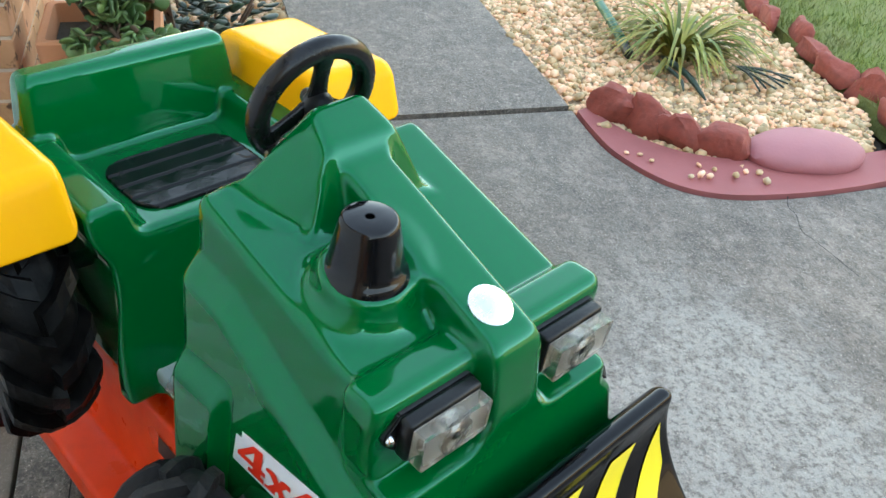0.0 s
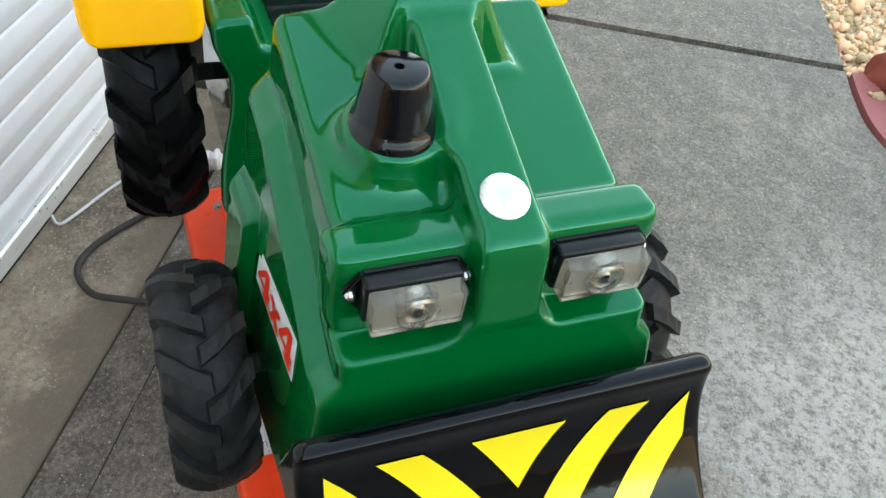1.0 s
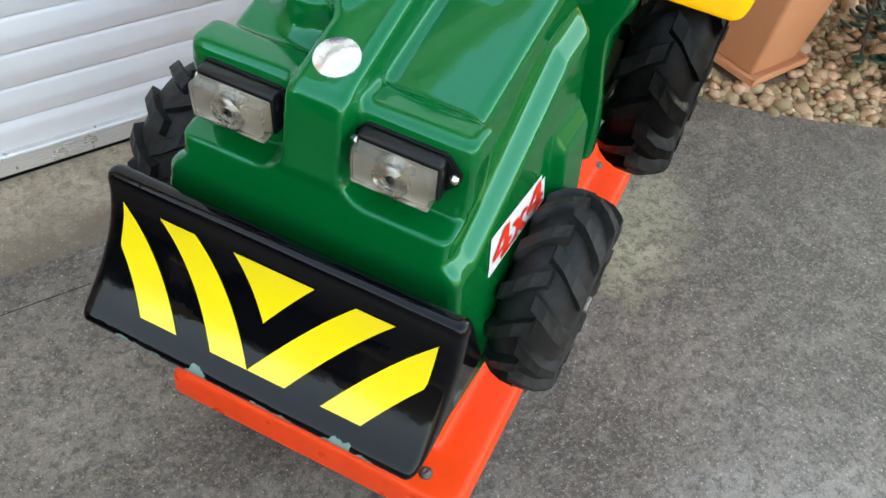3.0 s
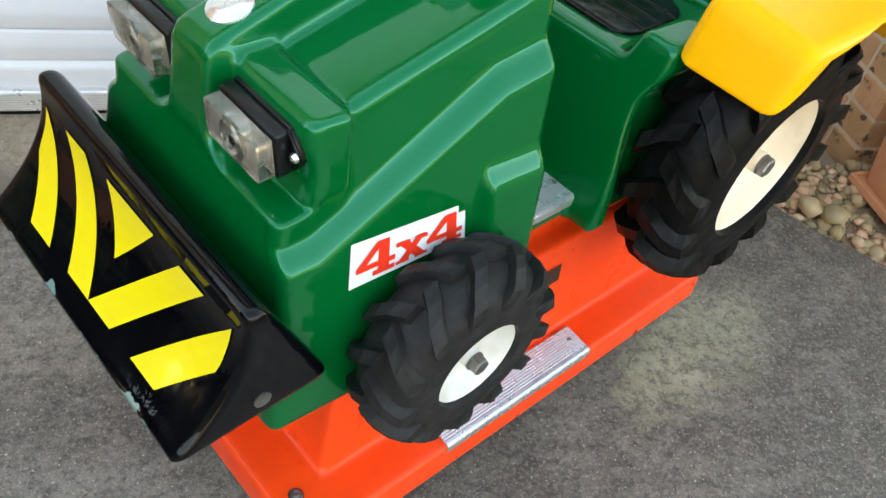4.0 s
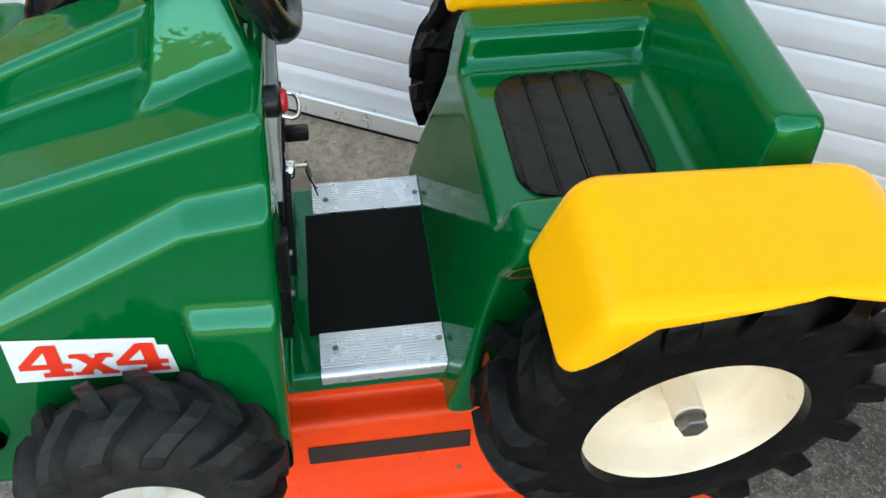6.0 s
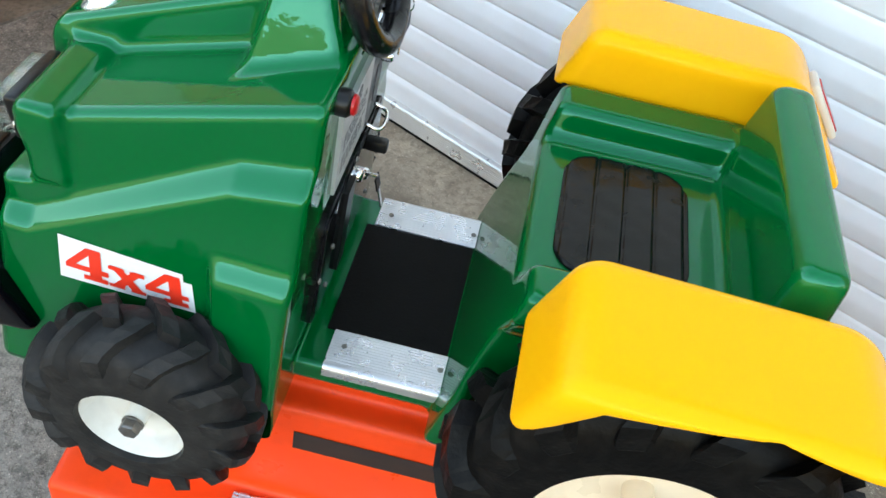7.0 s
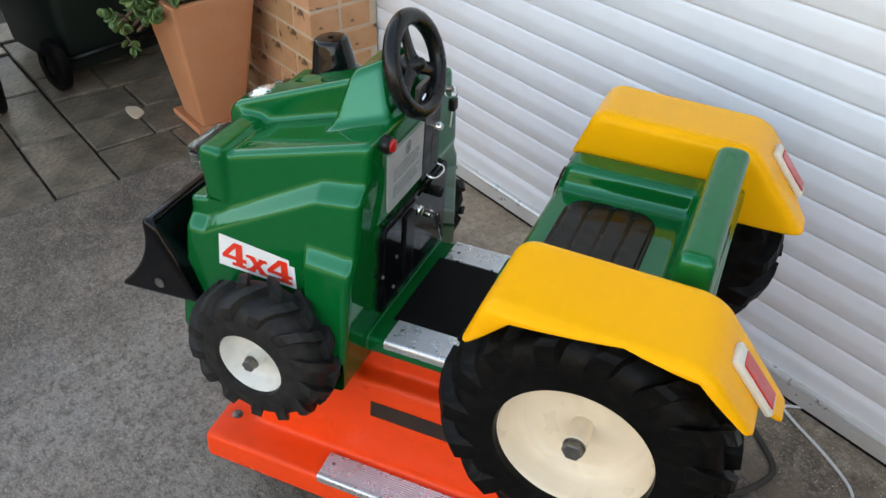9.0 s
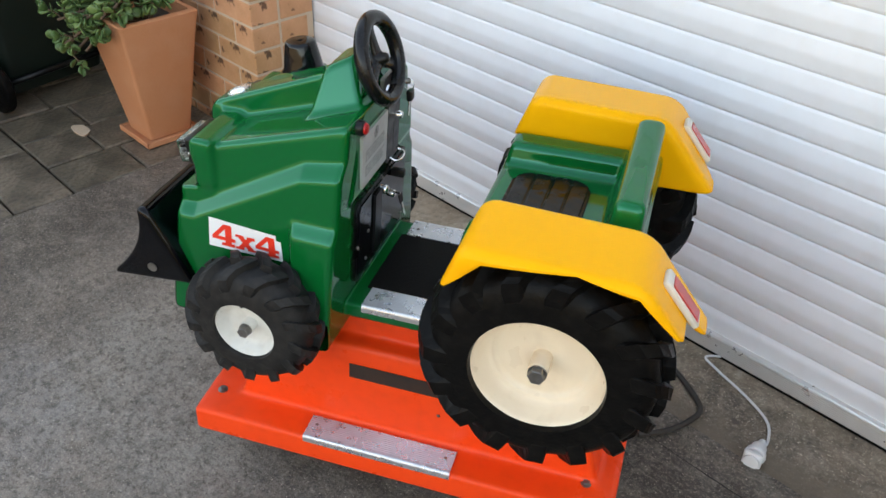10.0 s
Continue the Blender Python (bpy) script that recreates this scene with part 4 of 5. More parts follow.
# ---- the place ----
# driveway ellipses: true stains, and ground darker by the house, paler further out, as colour
CONCRETE = speckled("weathered_concrete", (0.076, 0.061, 0.047), (0.222, 0.182, 0.144), (0.45, 0.385, 0.315), stain_shade=((-0.22, 0.81, 0.26, 0.13, 31, (0.62, 0.57, 0.34), 0.9), (-0.45, 0.75, 0.5, 0.4, 20, (0.10, 0.086, 0.066), 0.6), (0.25, 1.75, 0.85, 0.46, 15, (0.45, 0.42, 0.37), 0.7), (0.85, 1.15, 0.5, 0.3, -10, (0.42, 0.385, 0.33), 0.5), (-0.34, 0.40, 0.55, 0.26, 0, (0.048, 0.040, 0.030), 1.0), (-0.60, 1.32, 0.75, 0.55, 25, (0.105, 0.088, 0.068), 0.6), (0.95, 0.58, 0.55, 0.24, 0, (0.34, 0.285, 0.225), 0.5), (-1.75, 1.25, 0.75, 0.60, 0, (0.10, 0.084, 0.066), 0.6), (1.05, 1.42, 0.30, 0.16, -20, (0.30, 0.275, 0.25), 0.5), (-0.62, 1.42, 0.6, 0.42, 10, (0.10, 0.084, 0.064), 0.65), (-0.1, 0.33, 0.5, 0.05, 0, (0.13, 0.11, 0.085), 0.6)))
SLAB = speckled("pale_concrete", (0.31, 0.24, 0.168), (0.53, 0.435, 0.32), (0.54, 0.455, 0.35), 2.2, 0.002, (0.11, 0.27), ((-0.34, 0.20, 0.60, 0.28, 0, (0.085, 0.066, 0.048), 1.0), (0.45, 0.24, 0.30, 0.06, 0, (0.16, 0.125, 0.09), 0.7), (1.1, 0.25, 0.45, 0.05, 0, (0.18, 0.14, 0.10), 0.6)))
PAVER = material("mossy_paver", (0.25, 0.20, 0.145), 0.45, color2=(0.036, 0.030, 0.021), scale=8, amount=0.95, bump=0.003, bump_scale=60, fine=(0.04, 0.034, 0.025), fine_scale=70, fine_amount=0.5, fine_range=(0.46, 0.64), per_object=0.15)
SOIL = material("dark_soil", (0.035, 0.03, 0.022), 0.95, color2=(0.06, 0.05, 0.035), scale=20, bump=0.006, bump_scale=60)
GRIT = material("tan_grit", (0.30, 0.20, 0.11), 0.9, color2=(0.14, 0.09, 0.05), scale=30, amount=0.8, bump=0.006, bump_scale=110, fine=(0.5, 0.4, 0.27), fine_scale=140, fine_amount=0.6)
DOOR = material("white_door_steel", (0.77, 0.79, 0.83), 0.36, color2=(0.69, 0.71, 0.76), scale=2.5, fine=(0.55, 0.53, 0.50), fine_scale=14, fine_amount=0.15, rough_var=0.08)
RAIL = material("door_rail_aluminium", (0.74, 0.73, 0.71), 0.34, 0.6, color2=(0.64, 0.63, 0.62), scale=12, rough_var=0.1)
BRICK = material("tan_brick", (0.58, 0.32, 0.165), 0.9, color2=(0.44, 0.23, 0.10), scale=14, amount=0.8, bump=0.003, bump_scale=80, fine=(0.06, 0.028, 0.015), fine_scale=24, fine_amount=0.85, fine_range=(0.60, 0.66), per_object=0.12)
MORTAR = material("grey_mortar", (0.60, 0.47, 0.34), 0.95, color2=(0.50, 0.39, 0.28), scale=30, bump=0.002, bump_scale=150)
TERRACOTTA = material("terracotta", (0.55, 0.235, 0.105), 0.75, color2=(0.48, 0.20, 0.09), scale=5, bump=0.001, bump_scale=90, fine=(0.62, 0.34, 0.2), fine_scale=9, fine_amount=0.3)
# for the added walls out of view; dark, to keep side reflections dark
FAR_WALL = material("far_wall", (0.17, 0.15, 0.11), 0.9, color2=(0.11, 0.11, 0.075), scale=2, bump=0.002, bump_scale=40)
WALLPAINT = material("house_wall", (0.52, 0.43, 0.33), 0.9, color2=(0.46, 0.37, 0.28), scale=4, bump=0.002, bump_scale=70)
LAWN = material("lawn", (0.14, 0.175, 0.034), 0.9, color2=(0.19, 0.17, 0.075), scale=5, bump=0.01, bump_scale=70, fine=(0.16, 0.17, 0.07), fine_scale=45, fine_amount=0.4)
PEBBLE = material("cream_pebble", (0.66, 0.42, 0.21), 0.6, color2=(0.82, 0.68, 0.49), scale=22, per_island=0.48, fine=(0.3, 0.2, 0.1), fine_scale=70, fine_amount=0.3)
RED_ROCK = material("red_painted_rock", (0.25, 0.055, 0.036), 0.75, color2=(0.34, 0.10, 0.072), scale=12, bump=0.006, bump_scale=40, fine=(0.10, 0.03, 0.025), fine_scale=30, fine_amount=0.5)
RED_KERB = material("faded_red_paint", (0.33, 0.105, 0.10), 0.7, color2=(0.25, 0.075, 0.07), scale=6, bump=0.001, bump_scale=90)
BIN = material("dark_green_bin", (0.004, 0.010, 0.007), 0.45, color2=(0.006, 0.013, 0.009), scale=8, bump=0.0005, bump_scale=90)


def placed(ob, kind="", label="", category=""):
    ob.matrix_world = WALL
    return tagged(ob, label, category, kind=kind)


bm = bmesh.new()
g = 60.0
bm.faces.new([bm.verts.new(p) for p in ((-g, -g, -0.10), (g, -g, -0.10), (g, g, -0.10), (-g, g, -0.10))])
tagged(from_bm("ground", bm, SOIL), "bare dark ground", "ground", kind="structure")

# driveway slabs in wall coordinates
bm = bmesh.new()
near_bed = [Vector((u, n, 0)) for u, n in ((-0.575, 0.295), (-0.605, 0.43), (-0.715, 0.57), (-0.875, 0.74), (-1.055, 0.885), (-1.26, 1.0))]
far_bed = [Vector((u, n, 0)) for u, n in ((-1.26, 1.985), (-1.10, 1.98), (-0.92, 1.995), (-0.72, 2.085), (-0.62, 2.23), (-0.59, 2.45), (-0.60, 2.72), (-0.64, 3.2))]
outline = [(p.x, p.y) for p in spline(near_bed, 5)] + [(p.x, p.y) for p in spline(far_bed, 5)] + [(-0.64, 9.0), (4.0, 9.0), (4.0, 1.75), (1.905, 1.75), (1.905, 0.295)]
extrude_poly(bm, outline[::-1], -0.10, 0.0)
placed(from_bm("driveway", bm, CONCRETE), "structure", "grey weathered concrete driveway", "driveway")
bm = bmesh.new()
path_bed = [Vector((u, n, 0)) for u, n in ((-1.295, 1.02), (-1.48, 1.065), (-1.75, 1.085), (-2.6, 1.09))]
extrude_poly(bm, [(p.x, p.y) for p in spline(path_bed, 4)] + [(-4.7, 1.09), (-4.7, 1.985), (-1.295, 1.985)], -0.10, 0.002)
placed(from_bm("path", bm, CONCRETE), "structure", "grey concrete path slab", "path")
bm = bmesh.new()
add_box(bm, (-1.292, 1.0, -0.1), (-1.263, 1.985, -0.022))
placed(from_bm("trim", bm, SOIL), "structure", "dark expansion joint strip", "joint")
bm = bmesh.new()
add_box(bm, (-0.575, -0.2, -0.10), (1.905, 0.280, -0.022), 0.006)
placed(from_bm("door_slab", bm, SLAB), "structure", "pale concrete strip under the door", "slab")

# roller door: ribbed curtain, bottom rail
bm = bmesh.new()
pitch, z = 0.0766, 0.1075
prof = [(-0.006, 0.030), (-0.004, 0.060), (-0.002, 0.085), (-0.004, 0.100)]
while z < 2.25:
    prof += [(-0.0120, z - 0.0010), (-0.0120, z + 0.0010)]
    for k in range(13):
        f = k / 12
        prof.append((-0.0088 + 0.0064 * (1 - (abs(2 * f - 1) ** 2 + 0.02) ** 0.5), z + 0.0022 + f * (pitch - 0.0044)))
    z += pitch
u0, u1 = -1.0, 1.83
A = [bm.verts.new((u0, d, h)) for d, h in prof]
B = [bm.verts.new((u1, d, h)) for d, h in prof]
for i in range(len(prof) - 1):
    bm.faces.new((A[i], A[i + 1], B[i + 1], B[i]))
door = placed(from_bm("door_1", bm, DOOR, True), "structure", "white ribbed steel roller door, closed", "garage door")
bm = bmesh.new()
prof = [(-0.015, -0.012), (0.008, -0.012), (0.012, -0.008)]
for i in range(7):
    b = -0.006 + i * 0.0062
    prof += [(0.012, b), (0.012, b + 0.0034), (0.0108, b + 0.0038), (0.0108, b + 0.0058)]
prof += [(0.012, 0.038), (0.008, 0.042), (-0.015, 0.042)]
A = [bm.verts.new((u0, d, h)) for d, h in prof]
B = [bm.verts.new((u1, d, h)) for d, h in prof]
for i in range(len(prof)):
    j = (i + 1) % len(prof)
    bm.faces.new((A[i], A[j], B[j], B[i]))
rail = from_bm("bottom_rail", bm, RAIL)
rail.parent = door
bm = bmesh.new()
add_box(bm, (u0, -0.02, -0.024), (u1, 0.006, -0.011))
seal = from_bm("seal", bm, RUBBER)
seal.parent = door


def brick_pillar(name, u0, u1, n0, n1, height, length=0.230):
    """Mortar core with bricks proud on the face (n1) and on both returns."""
    bm = bmesh.new()
    add_box(bm, (u0 + 0.004, n0, -0.1), (u1 - 0.004, n1 - 0.004, height))
    core = placed(from_bm(name, bm, MORTAR), "structure", "tan speckled brick pier with grey mortar", "brick wall")
    bw, bh, dp, gap = length, 0.076, 0.110, 0.010
    meshes = {}

    def brick(c, s):
        key = tuple(round(q, 3) for q in s)
        if key not in meshes:
            b2 = bmesh.new()
            add_box(b2, [-q / 2 for q in s], [q / 2 for q in s], 0.003, seg=1)
            me = bpy.data.meshes.new("brick")
            b2.to_mesh(me)
            b2.free()
            me.materials.append(BRICK)
            meshes[key] = me
        ob = new("brick", meshes[key])
        ob.parent = core
        ob.location = c
    row, zz = 0, -0.06
    while zz < height - bh:
        # face along u
        uu = u0
        first = True
        while uu < u1 - 0.03:
            ln = bw if not (first and row % 2) else dp
            first = False
            end = min(uu + ln, u1)
            brick(((uu + end) / 2, n1 - dp / 2, zz + bh / 2), (end - uu, dp, bh))
            uu = end + gap
        # return towards the door
        nn = n1 - dp - gap
        k = 0
        while nn > n0 + 0.02:
            ln = bw if (row + k) % 2 == 0 else dp
            st = max(nn - ln, n0)
            for ue in ((u0 + dp / 2) if u0 > 0 else (u1 - dp / 2),):
                brick((ue, (nn + st) / 2, zz + bh / 2), (dp, nn - st, bh))
            nn = st - gap
            k += 1
        row += 1
        zz += bh + gap
    return core


# closing walls of the house; roof, back and sides are unseen, added against sun
bm = bmesh.new()
add_box(bm, (-1.0, -0.30, 2.15), (1.79, 0.26, 2.3))
placed(from_bm("wall_lintel", bm, WALLPAINT), "structure", "house wall above the garage door", "wall")
bm = bmesh.new()
add_box(bm, (2.40, 0.0, -0.1), (6.0, 0.25, 2.3))
placed(from_bm("wall_east", bm, WALLPAINT), "structure", "plain tan house wall", "wall")
bm = bmesh.new()
add_box(bm, (-6.0, 0.0, -0.1), (-1.75, 0.25, 2.3))
placed(from_bm("wall_west", bm, WALLPAINT), "structure", "plain tan house wall", "wall")
# roof slab out of view, sized so that its shadow covers the yard
bm = bmesh.new()
add_box(bm, (-6.0, -5.0, 2.3), (6.0, 0.27, 2.38))
placed(from_bm("eaves", bm, WALLPAINT), "structure", "unseen flat roof and eaves added to shade the yard", "eaves")
bm = bmesh.new()
add_box(bm, (-6.0, -5.0, -0.1), (6.0, -4.75, 2.3))
placed(from_bm("wall_north", bm, WALLPAINT), "structure", "plain unseen back wall added to keep the sun out", "wall")
for k, u in enumerate((-6.0, 5.75)):
    bm = bmesh.new()
    add_box(bm, (u, -4.75, -0.1), (u + 0.25, 0.0, 2.3))
    placed(from_bm("wall_side_%d" % (k + 1), bm, WALLPAINT), "structure", "plain unseen side wall added to keep the sun out", "wall")
# unseen walls, added to hide the bright horizon from reflections
bm = bmesh.new()
add_box(bm, (-16.0, 13.0, -0.1), (16.0, 13.25, 3.2))
placed(from_bm("wall_south", bm, FAR_WALL), "structure", "plain tan unseen wall added to block the low sky", "wall")
for k, u in enumerate((-15.0, 9.0)):
    bm = bmesh.new()
    add_box(bm, (u, 0.5, -0.1), (u + 0.25, 13.0, 3.2))
    placed(from_bm("wall_yard_%d" % (k + 1), bm, FAR_WALL), "structure", "plain tan unseen wall added to close the yard from low sky", "wall")


def pot(u, n, top, bottom, h, label, turn=0.0, collar=0.004):
    bm = bmesh.new()
    sections = [(bottom, 0.0), (bottom + 0.002, 0.01), (bottom + (top - bottom) * (h - 0.075) / h, h - 0.075), (bottom + (top - bottom) * (h - 0.07) / h + collar, h - 0.07), (top, h - 0.005), (top - 0.006, h), (top - 0.022, h), (top - 0.026, h - 0.02), (bottom + 0.02, h - 0.16)]
    rings = []
    for s, z in sections:
        ring = []
        for cx, cy in ((1, 1), (-1, 1), (-1, -1), (1, -1)):
            c = min(0.012, s * 0.2)
            for k in range(4):
                a = math.atan2(cy, cx) - math.pi / 4 + math.pi / 2 * k / 3
                ring.append(bm.verts.new((cx * (s - c) + c * math.cos(a), cy * (s - c) + c * math.sin(a), z)))
        rings.append(ring)
    for a, b in zip(rings, rings[1:]):
        for i in range(len(a)):
            bm.faces.new((a[i], a[(i + 1) % len(a)], b[(i + 1) % len(a)], b[i]))
    bm.faces.new(rings[0])
    bm.faces.new(rings[-1])
    M = WALL @ pose(u, n, 0.016, 0, 0, turn)
    p = from_bm("plant_pot", bm, TERRACOTTA, True, 30)
    p.matrix_world = M
    tagged(p, label, "plant pot")
    bm = bmesh.new()
    b2 = bottom + 0.028
    add_box(bm, (-b2, -b2, -0.016), (b2, b2, -0.002), 0.004)
    for k in range(4):
        add_box(bm, (-b2, b2 - 0.010, -0.006), (b2, b2, 0.006), 0.003, Matrix.Rotation(math.pi / 2 * k, 4, 'Z'))
    s = from_bm("saucer", bm, TERRACOTTA)
    s.parent = p
    bm = bmesh.new()
    add_box(bm, (-top + 0.03, -top + 0.03, h - 0.09), (top - 0.03, top - 0.03, h - 0.05))
    q = from_bm("potting_soil", bm, SOIL)
    q.parent = p
    return p, M


LEAF = material("jade_leaf", (0.075, 0.14, 0.035), 0.4, color2=(0.16, 0.23, 0.075), scale=25, per_island=0.35)
STRAP = material("strappy_leaf", (0.16, 0.20, 0.03), 0.5, color2=(0.56, 0.42, 0.10), scale=9, per_island=0.45)
DARK_LEAF = material("dark_leaf", (0.012, 0.03, 0.018), 0.4, color2=(0.02, 0.05, 0.03), scale=15, per_island=0.4)
STEM = material("brown_stem", (0.12, 0.075, 0.045), 0.85, color2=(0.08, 0.05, 0.03), scale=30)
WHITE_PLASTIC = material("white_plastic", (0.72, 0.72, 0.72), 0.35, color2=(0.62, 0.62, 0.61), scale=25)
CABLE = material("dusty_black_cable", (0.035, 0.03, 0.025), 0.7, color2=(0.06, 0.05, 0.04), scale=30)
HOSE = material("green_hose", (0.006, 0.11, 0.045), 0.4, color2=(0.01, 0.14, 0.06), scale=20)

pot_a, POT_A = pot(2.125, 0.468, 0.147, 0.082, 0.46, "tall square terracotta pot with a jade plant by the pier", 0.0, 0.0)
pot_b, POT_B = pot(-1.0, 0.47, 0.150, 0.100, 0.46, "tall square terracotta pot beside the pebble bed")


def leaf_blob(bm, c, d, size, nrm):
    """A thick rounded leaf from c along d."""
    d = d.normalized()
    x = d.cross(nrm)
    if x.length < 1e-3:
        x = Vector((1, 0, 0))
    x.normalize()
    y = x.cross(d)
    rows = []
    for f, w in ((0.0, 0.12), (0.3, 0.34), (0.62, 0.46), (0.86, 0.34), (1.0, 0.08)):
        p = c + d * (f * size) + y * (0.10 * size * f * f)
        rows.append([bm.verts.new(p + x * (w * size * math.cos(a)) + y * (0.09 * size * (1 if w > 0.1 else 0.4) * math.sin(a))) for a in [math.pi / 3 * k for k in range(6)]])
    for a, b in zip(rows, rows[1:]):
        for k in range(6):
            bm.faces.new((a[k], a[(k + 1) % 6], b[(k + 1) % 6], b[k]))
    bm.faces.new(rows[0])
    bm.faces.new(rows[-1])


def jade_plant(name, M, seed, branches, label, leaf=0.036):
    rnd = random.Random(seed)
    stem, leaves = bmesh.new(), bmesh.new()
    for tip in branches:
        tip = Vector(tip)
        base = Vector((rnd.uniform(-0.03, 0.03), rnd.uniform(-0.03, 0.03), 0.40))
        mid = (base + tip) / 2 + Vector((0, 0, 0.05))
        pts = spline([base, mid, tip], 6)
        tube(stem, pts, [0.010 - 0.006 * i / len(pts) for i in range(len(pts))], 6)
        for k in range(5):
            side = pts[-1 - rnd.randrange(7)]
            off = Vector((rnd.gauss(0, 1), rnd.gauss(0, 1), rnd.gauss(0.3, 0.8))).normalized() * rnd.uniform(0.03, 0.075)
            end = side + off
            tube(stem, [side, (side + end) / 2 + Vector((0, 0, 0.006)), end], [0.004, 0.003, 0.002], 5)
            ax = off.normalized()
            for j in range(6):
                a = j * 2.4
                p = side.lerp(end, 0.35 + 0.65 * j / 5)
                u = ax.cross(Vector((0.3, 0.2, 0.9))).normalized()
                v = ax.cross(u)
                d = (u * math.cos(a) + v * math.sin(a)) * (1.0 - 0.5 * j / 5) + ax * (0.35 + 0.5 * j / 5)
                leaf_blob(leaves, p, d, leaf * rnd.uniform(0.7, 1.15), ax)
    st = from_bm(name, stem, STEM, True)
    st.matrix_world = M
    tagged(st, label, "plant")
    lv = from_bm("leaves", leaves, LEAF, True)
    lv.parent = st
    tagged(lv, kind="stuff")
    return st


def ring_branches(seed, n, r0, r1, z0, z1, a0=0.0, a1=360.0):
    rnd = random.Random(seed)
    return [(math.cos(t) * r, math.sin(t) * r, z) for t, r, z in
            [(radians(rnd.uniform(a0, a1)), rnd.uniform(r0, r1), rnd.uniform(z0, z1)) for _ in range(n)]]


jade_plant("jade_plant", POT_A, 3, ring_branches(1, 7, 0.12, 0.26, 0.52, 0.72, 20, 200) + [(-0.02, 0.25, 0.42), (-0.05, 0.22, 0.48), (0.06, 0.26, 0.46), (-0.13, 0.19, 0.50), (0.03, 0.20, 0.40), (0.17, 0.20, 0.42), (0.22, 0.13, 0.46), (0.23, 0.22, 0.52), (0.10, 0.24, 0.36), (0.20, 0.05, 0.56), (0.04, 0.245, 0.34), (0.14, 0.235, 0.33), (-0.06, 0.235, 0.38)], "jade plant with thick green leaves over the pot rim", 0.038)
jade_plant("jade_plant", POT_B, 4, ring_branches(2, 14, 0.06, 0.22, 0.50, 0.70, -60, 140) + [(0.16, 0.06, 0.44), (0.18, 0.12, 0.46), (0.15, -0.02, 0.46)], "jade plant with thick pale green leaves in a pot", 0.046)

# dark shrub behind the mudguard, beyond the pot
rnd = random.Random(8)
bm = bmesh.new()
for i in range(420):
    a, r, h = rnd.uniform(0, 6.283), rnd.uniform(0.02, 0.26) , rnd.uniform(0.05, 0.42)
    c = Vector((math.cos(a) * r, math.sin(a) * r, h))
    leaf_blob(bm, c, Vector((math.cos(a), math.sin(a), rnd.uniform(-0.3, 0.8))), rnd.uniform(0.03, 0.06), Vector((0, 0, 1)))
stem = bmesh.new()
for i in range(14):
    a = i * 0.9
    tube(stem, spline([(0, 0, -0.06), (0.08 * math.cos(a), 0.08 * math.sin(a), 0.2), (0.2 * math.cos(a), 0.2 * math.sin(a), 0.40)], 4), 0.005, 5)
sh = from_bm("dark_shrub", stem, STEM, True)
sh.matrix_world = WALL @ pose(-1.42, 0.72, 0)
tagged(sh, "low dark green shrub in the pebble bed", "shrub")
lv = from_bm("leaves", bm, DARK_LEAF, True)
lv.parent = sh
tagged(lv, kind="stuff")


# ---- wheeled bins ----
def wheelie_bin(u, n, turn, label):
    M = WALL @ pose(u, n, 0, 0, 0, turn)
    root = new("wheelie_bin")
    root.matrix_world = M
    tagged(root, label, "wheelie bin", group="bins by the side wall")
    bm = bmesh.new()
    secs = [(0.21, 0.25, 0.04), (0.215, 0.255, 0.10), (0.28, 0.345, 0.94), (0.30, 0.365, 0.95), (0.30, 0.365, 0.99)]
    rings = []
    for a, b, z in secs:
        ring = []
        for cx, cy in ((1, 1), (-1, 1), (-1, -1), (1, -1)):
            for k in range(4):
                t = math.atan2(cy, cx) - math.pi / 4 + math.pi / 2 * k / 3
                ring.append(bm.verts.new((cx * (a - 0.04) + 0.04 * math.cos(t), cy * (b - 0.04) + 0.04 * math.sin(t), z)))
        rings.append(ring)
    for a, b in zip(rings, rings[1:]):
        for i in range(16):
            bm.faces.new((a[i], a[(i + 1) % 16], b[(i + 1) % 16], b[i]))
    bm.faces.new(rings[0])
    bm.faces.new(rings[-1])
    part("bin_body", bm, BIN, root, "", True, 35)
    part("lid", box_bm((-0.31, -0.38, 0.992), (0.31, 0.37, 1.04), 0.02), BIN, root, "", True, 40)
    part("handle", tube_bm([(-0.24, 0.36, 0.96), (-0.24, 0.43, 0.97), (0.24, 0.43, 0.97), (0.24, 0.36, 0.96)], 0.014, 10), BIN, root, "", True, 40)
    for sx in (-0.27, 0.27):
        wm = Matrix.Translation((sx, 0.27, 0.10)) @ Matrix.Rotation(radians(90), 4, 'Y')
        wh = part("wheel", lathe_bm([(0.045, -0.022), (0.085, -0.022), (0.098, -0.014), (0.10, 0.0), (0.098, 0.014), (0.085, 0.022), (0.045, 0.022)], 36, wm, True), RUBBER, root, "black rubber wheel", True, 40)
        part("hub", lathe_bm([(0, 0.018), (0.02, 0.02), (0.05, 0.010), (0.05, -0.010), (0, -0.018)], 24, wm), BLACK_PLASTIC, wh, "", True, 40)
    part("axle", tube_bm([(-0.26, 0.27, 0.10), (0.26, 0.27, 0.10)], 0.012, 10), BLACK_PLASTIC, root, "", True)
    return root


wheelie_bin(2.98, 0.62, 100, "dark green wheelie bin standing behind the pot")
wheelie_bin(2.93, 1.28, 78, "dark green wheelie bin beside another bin")


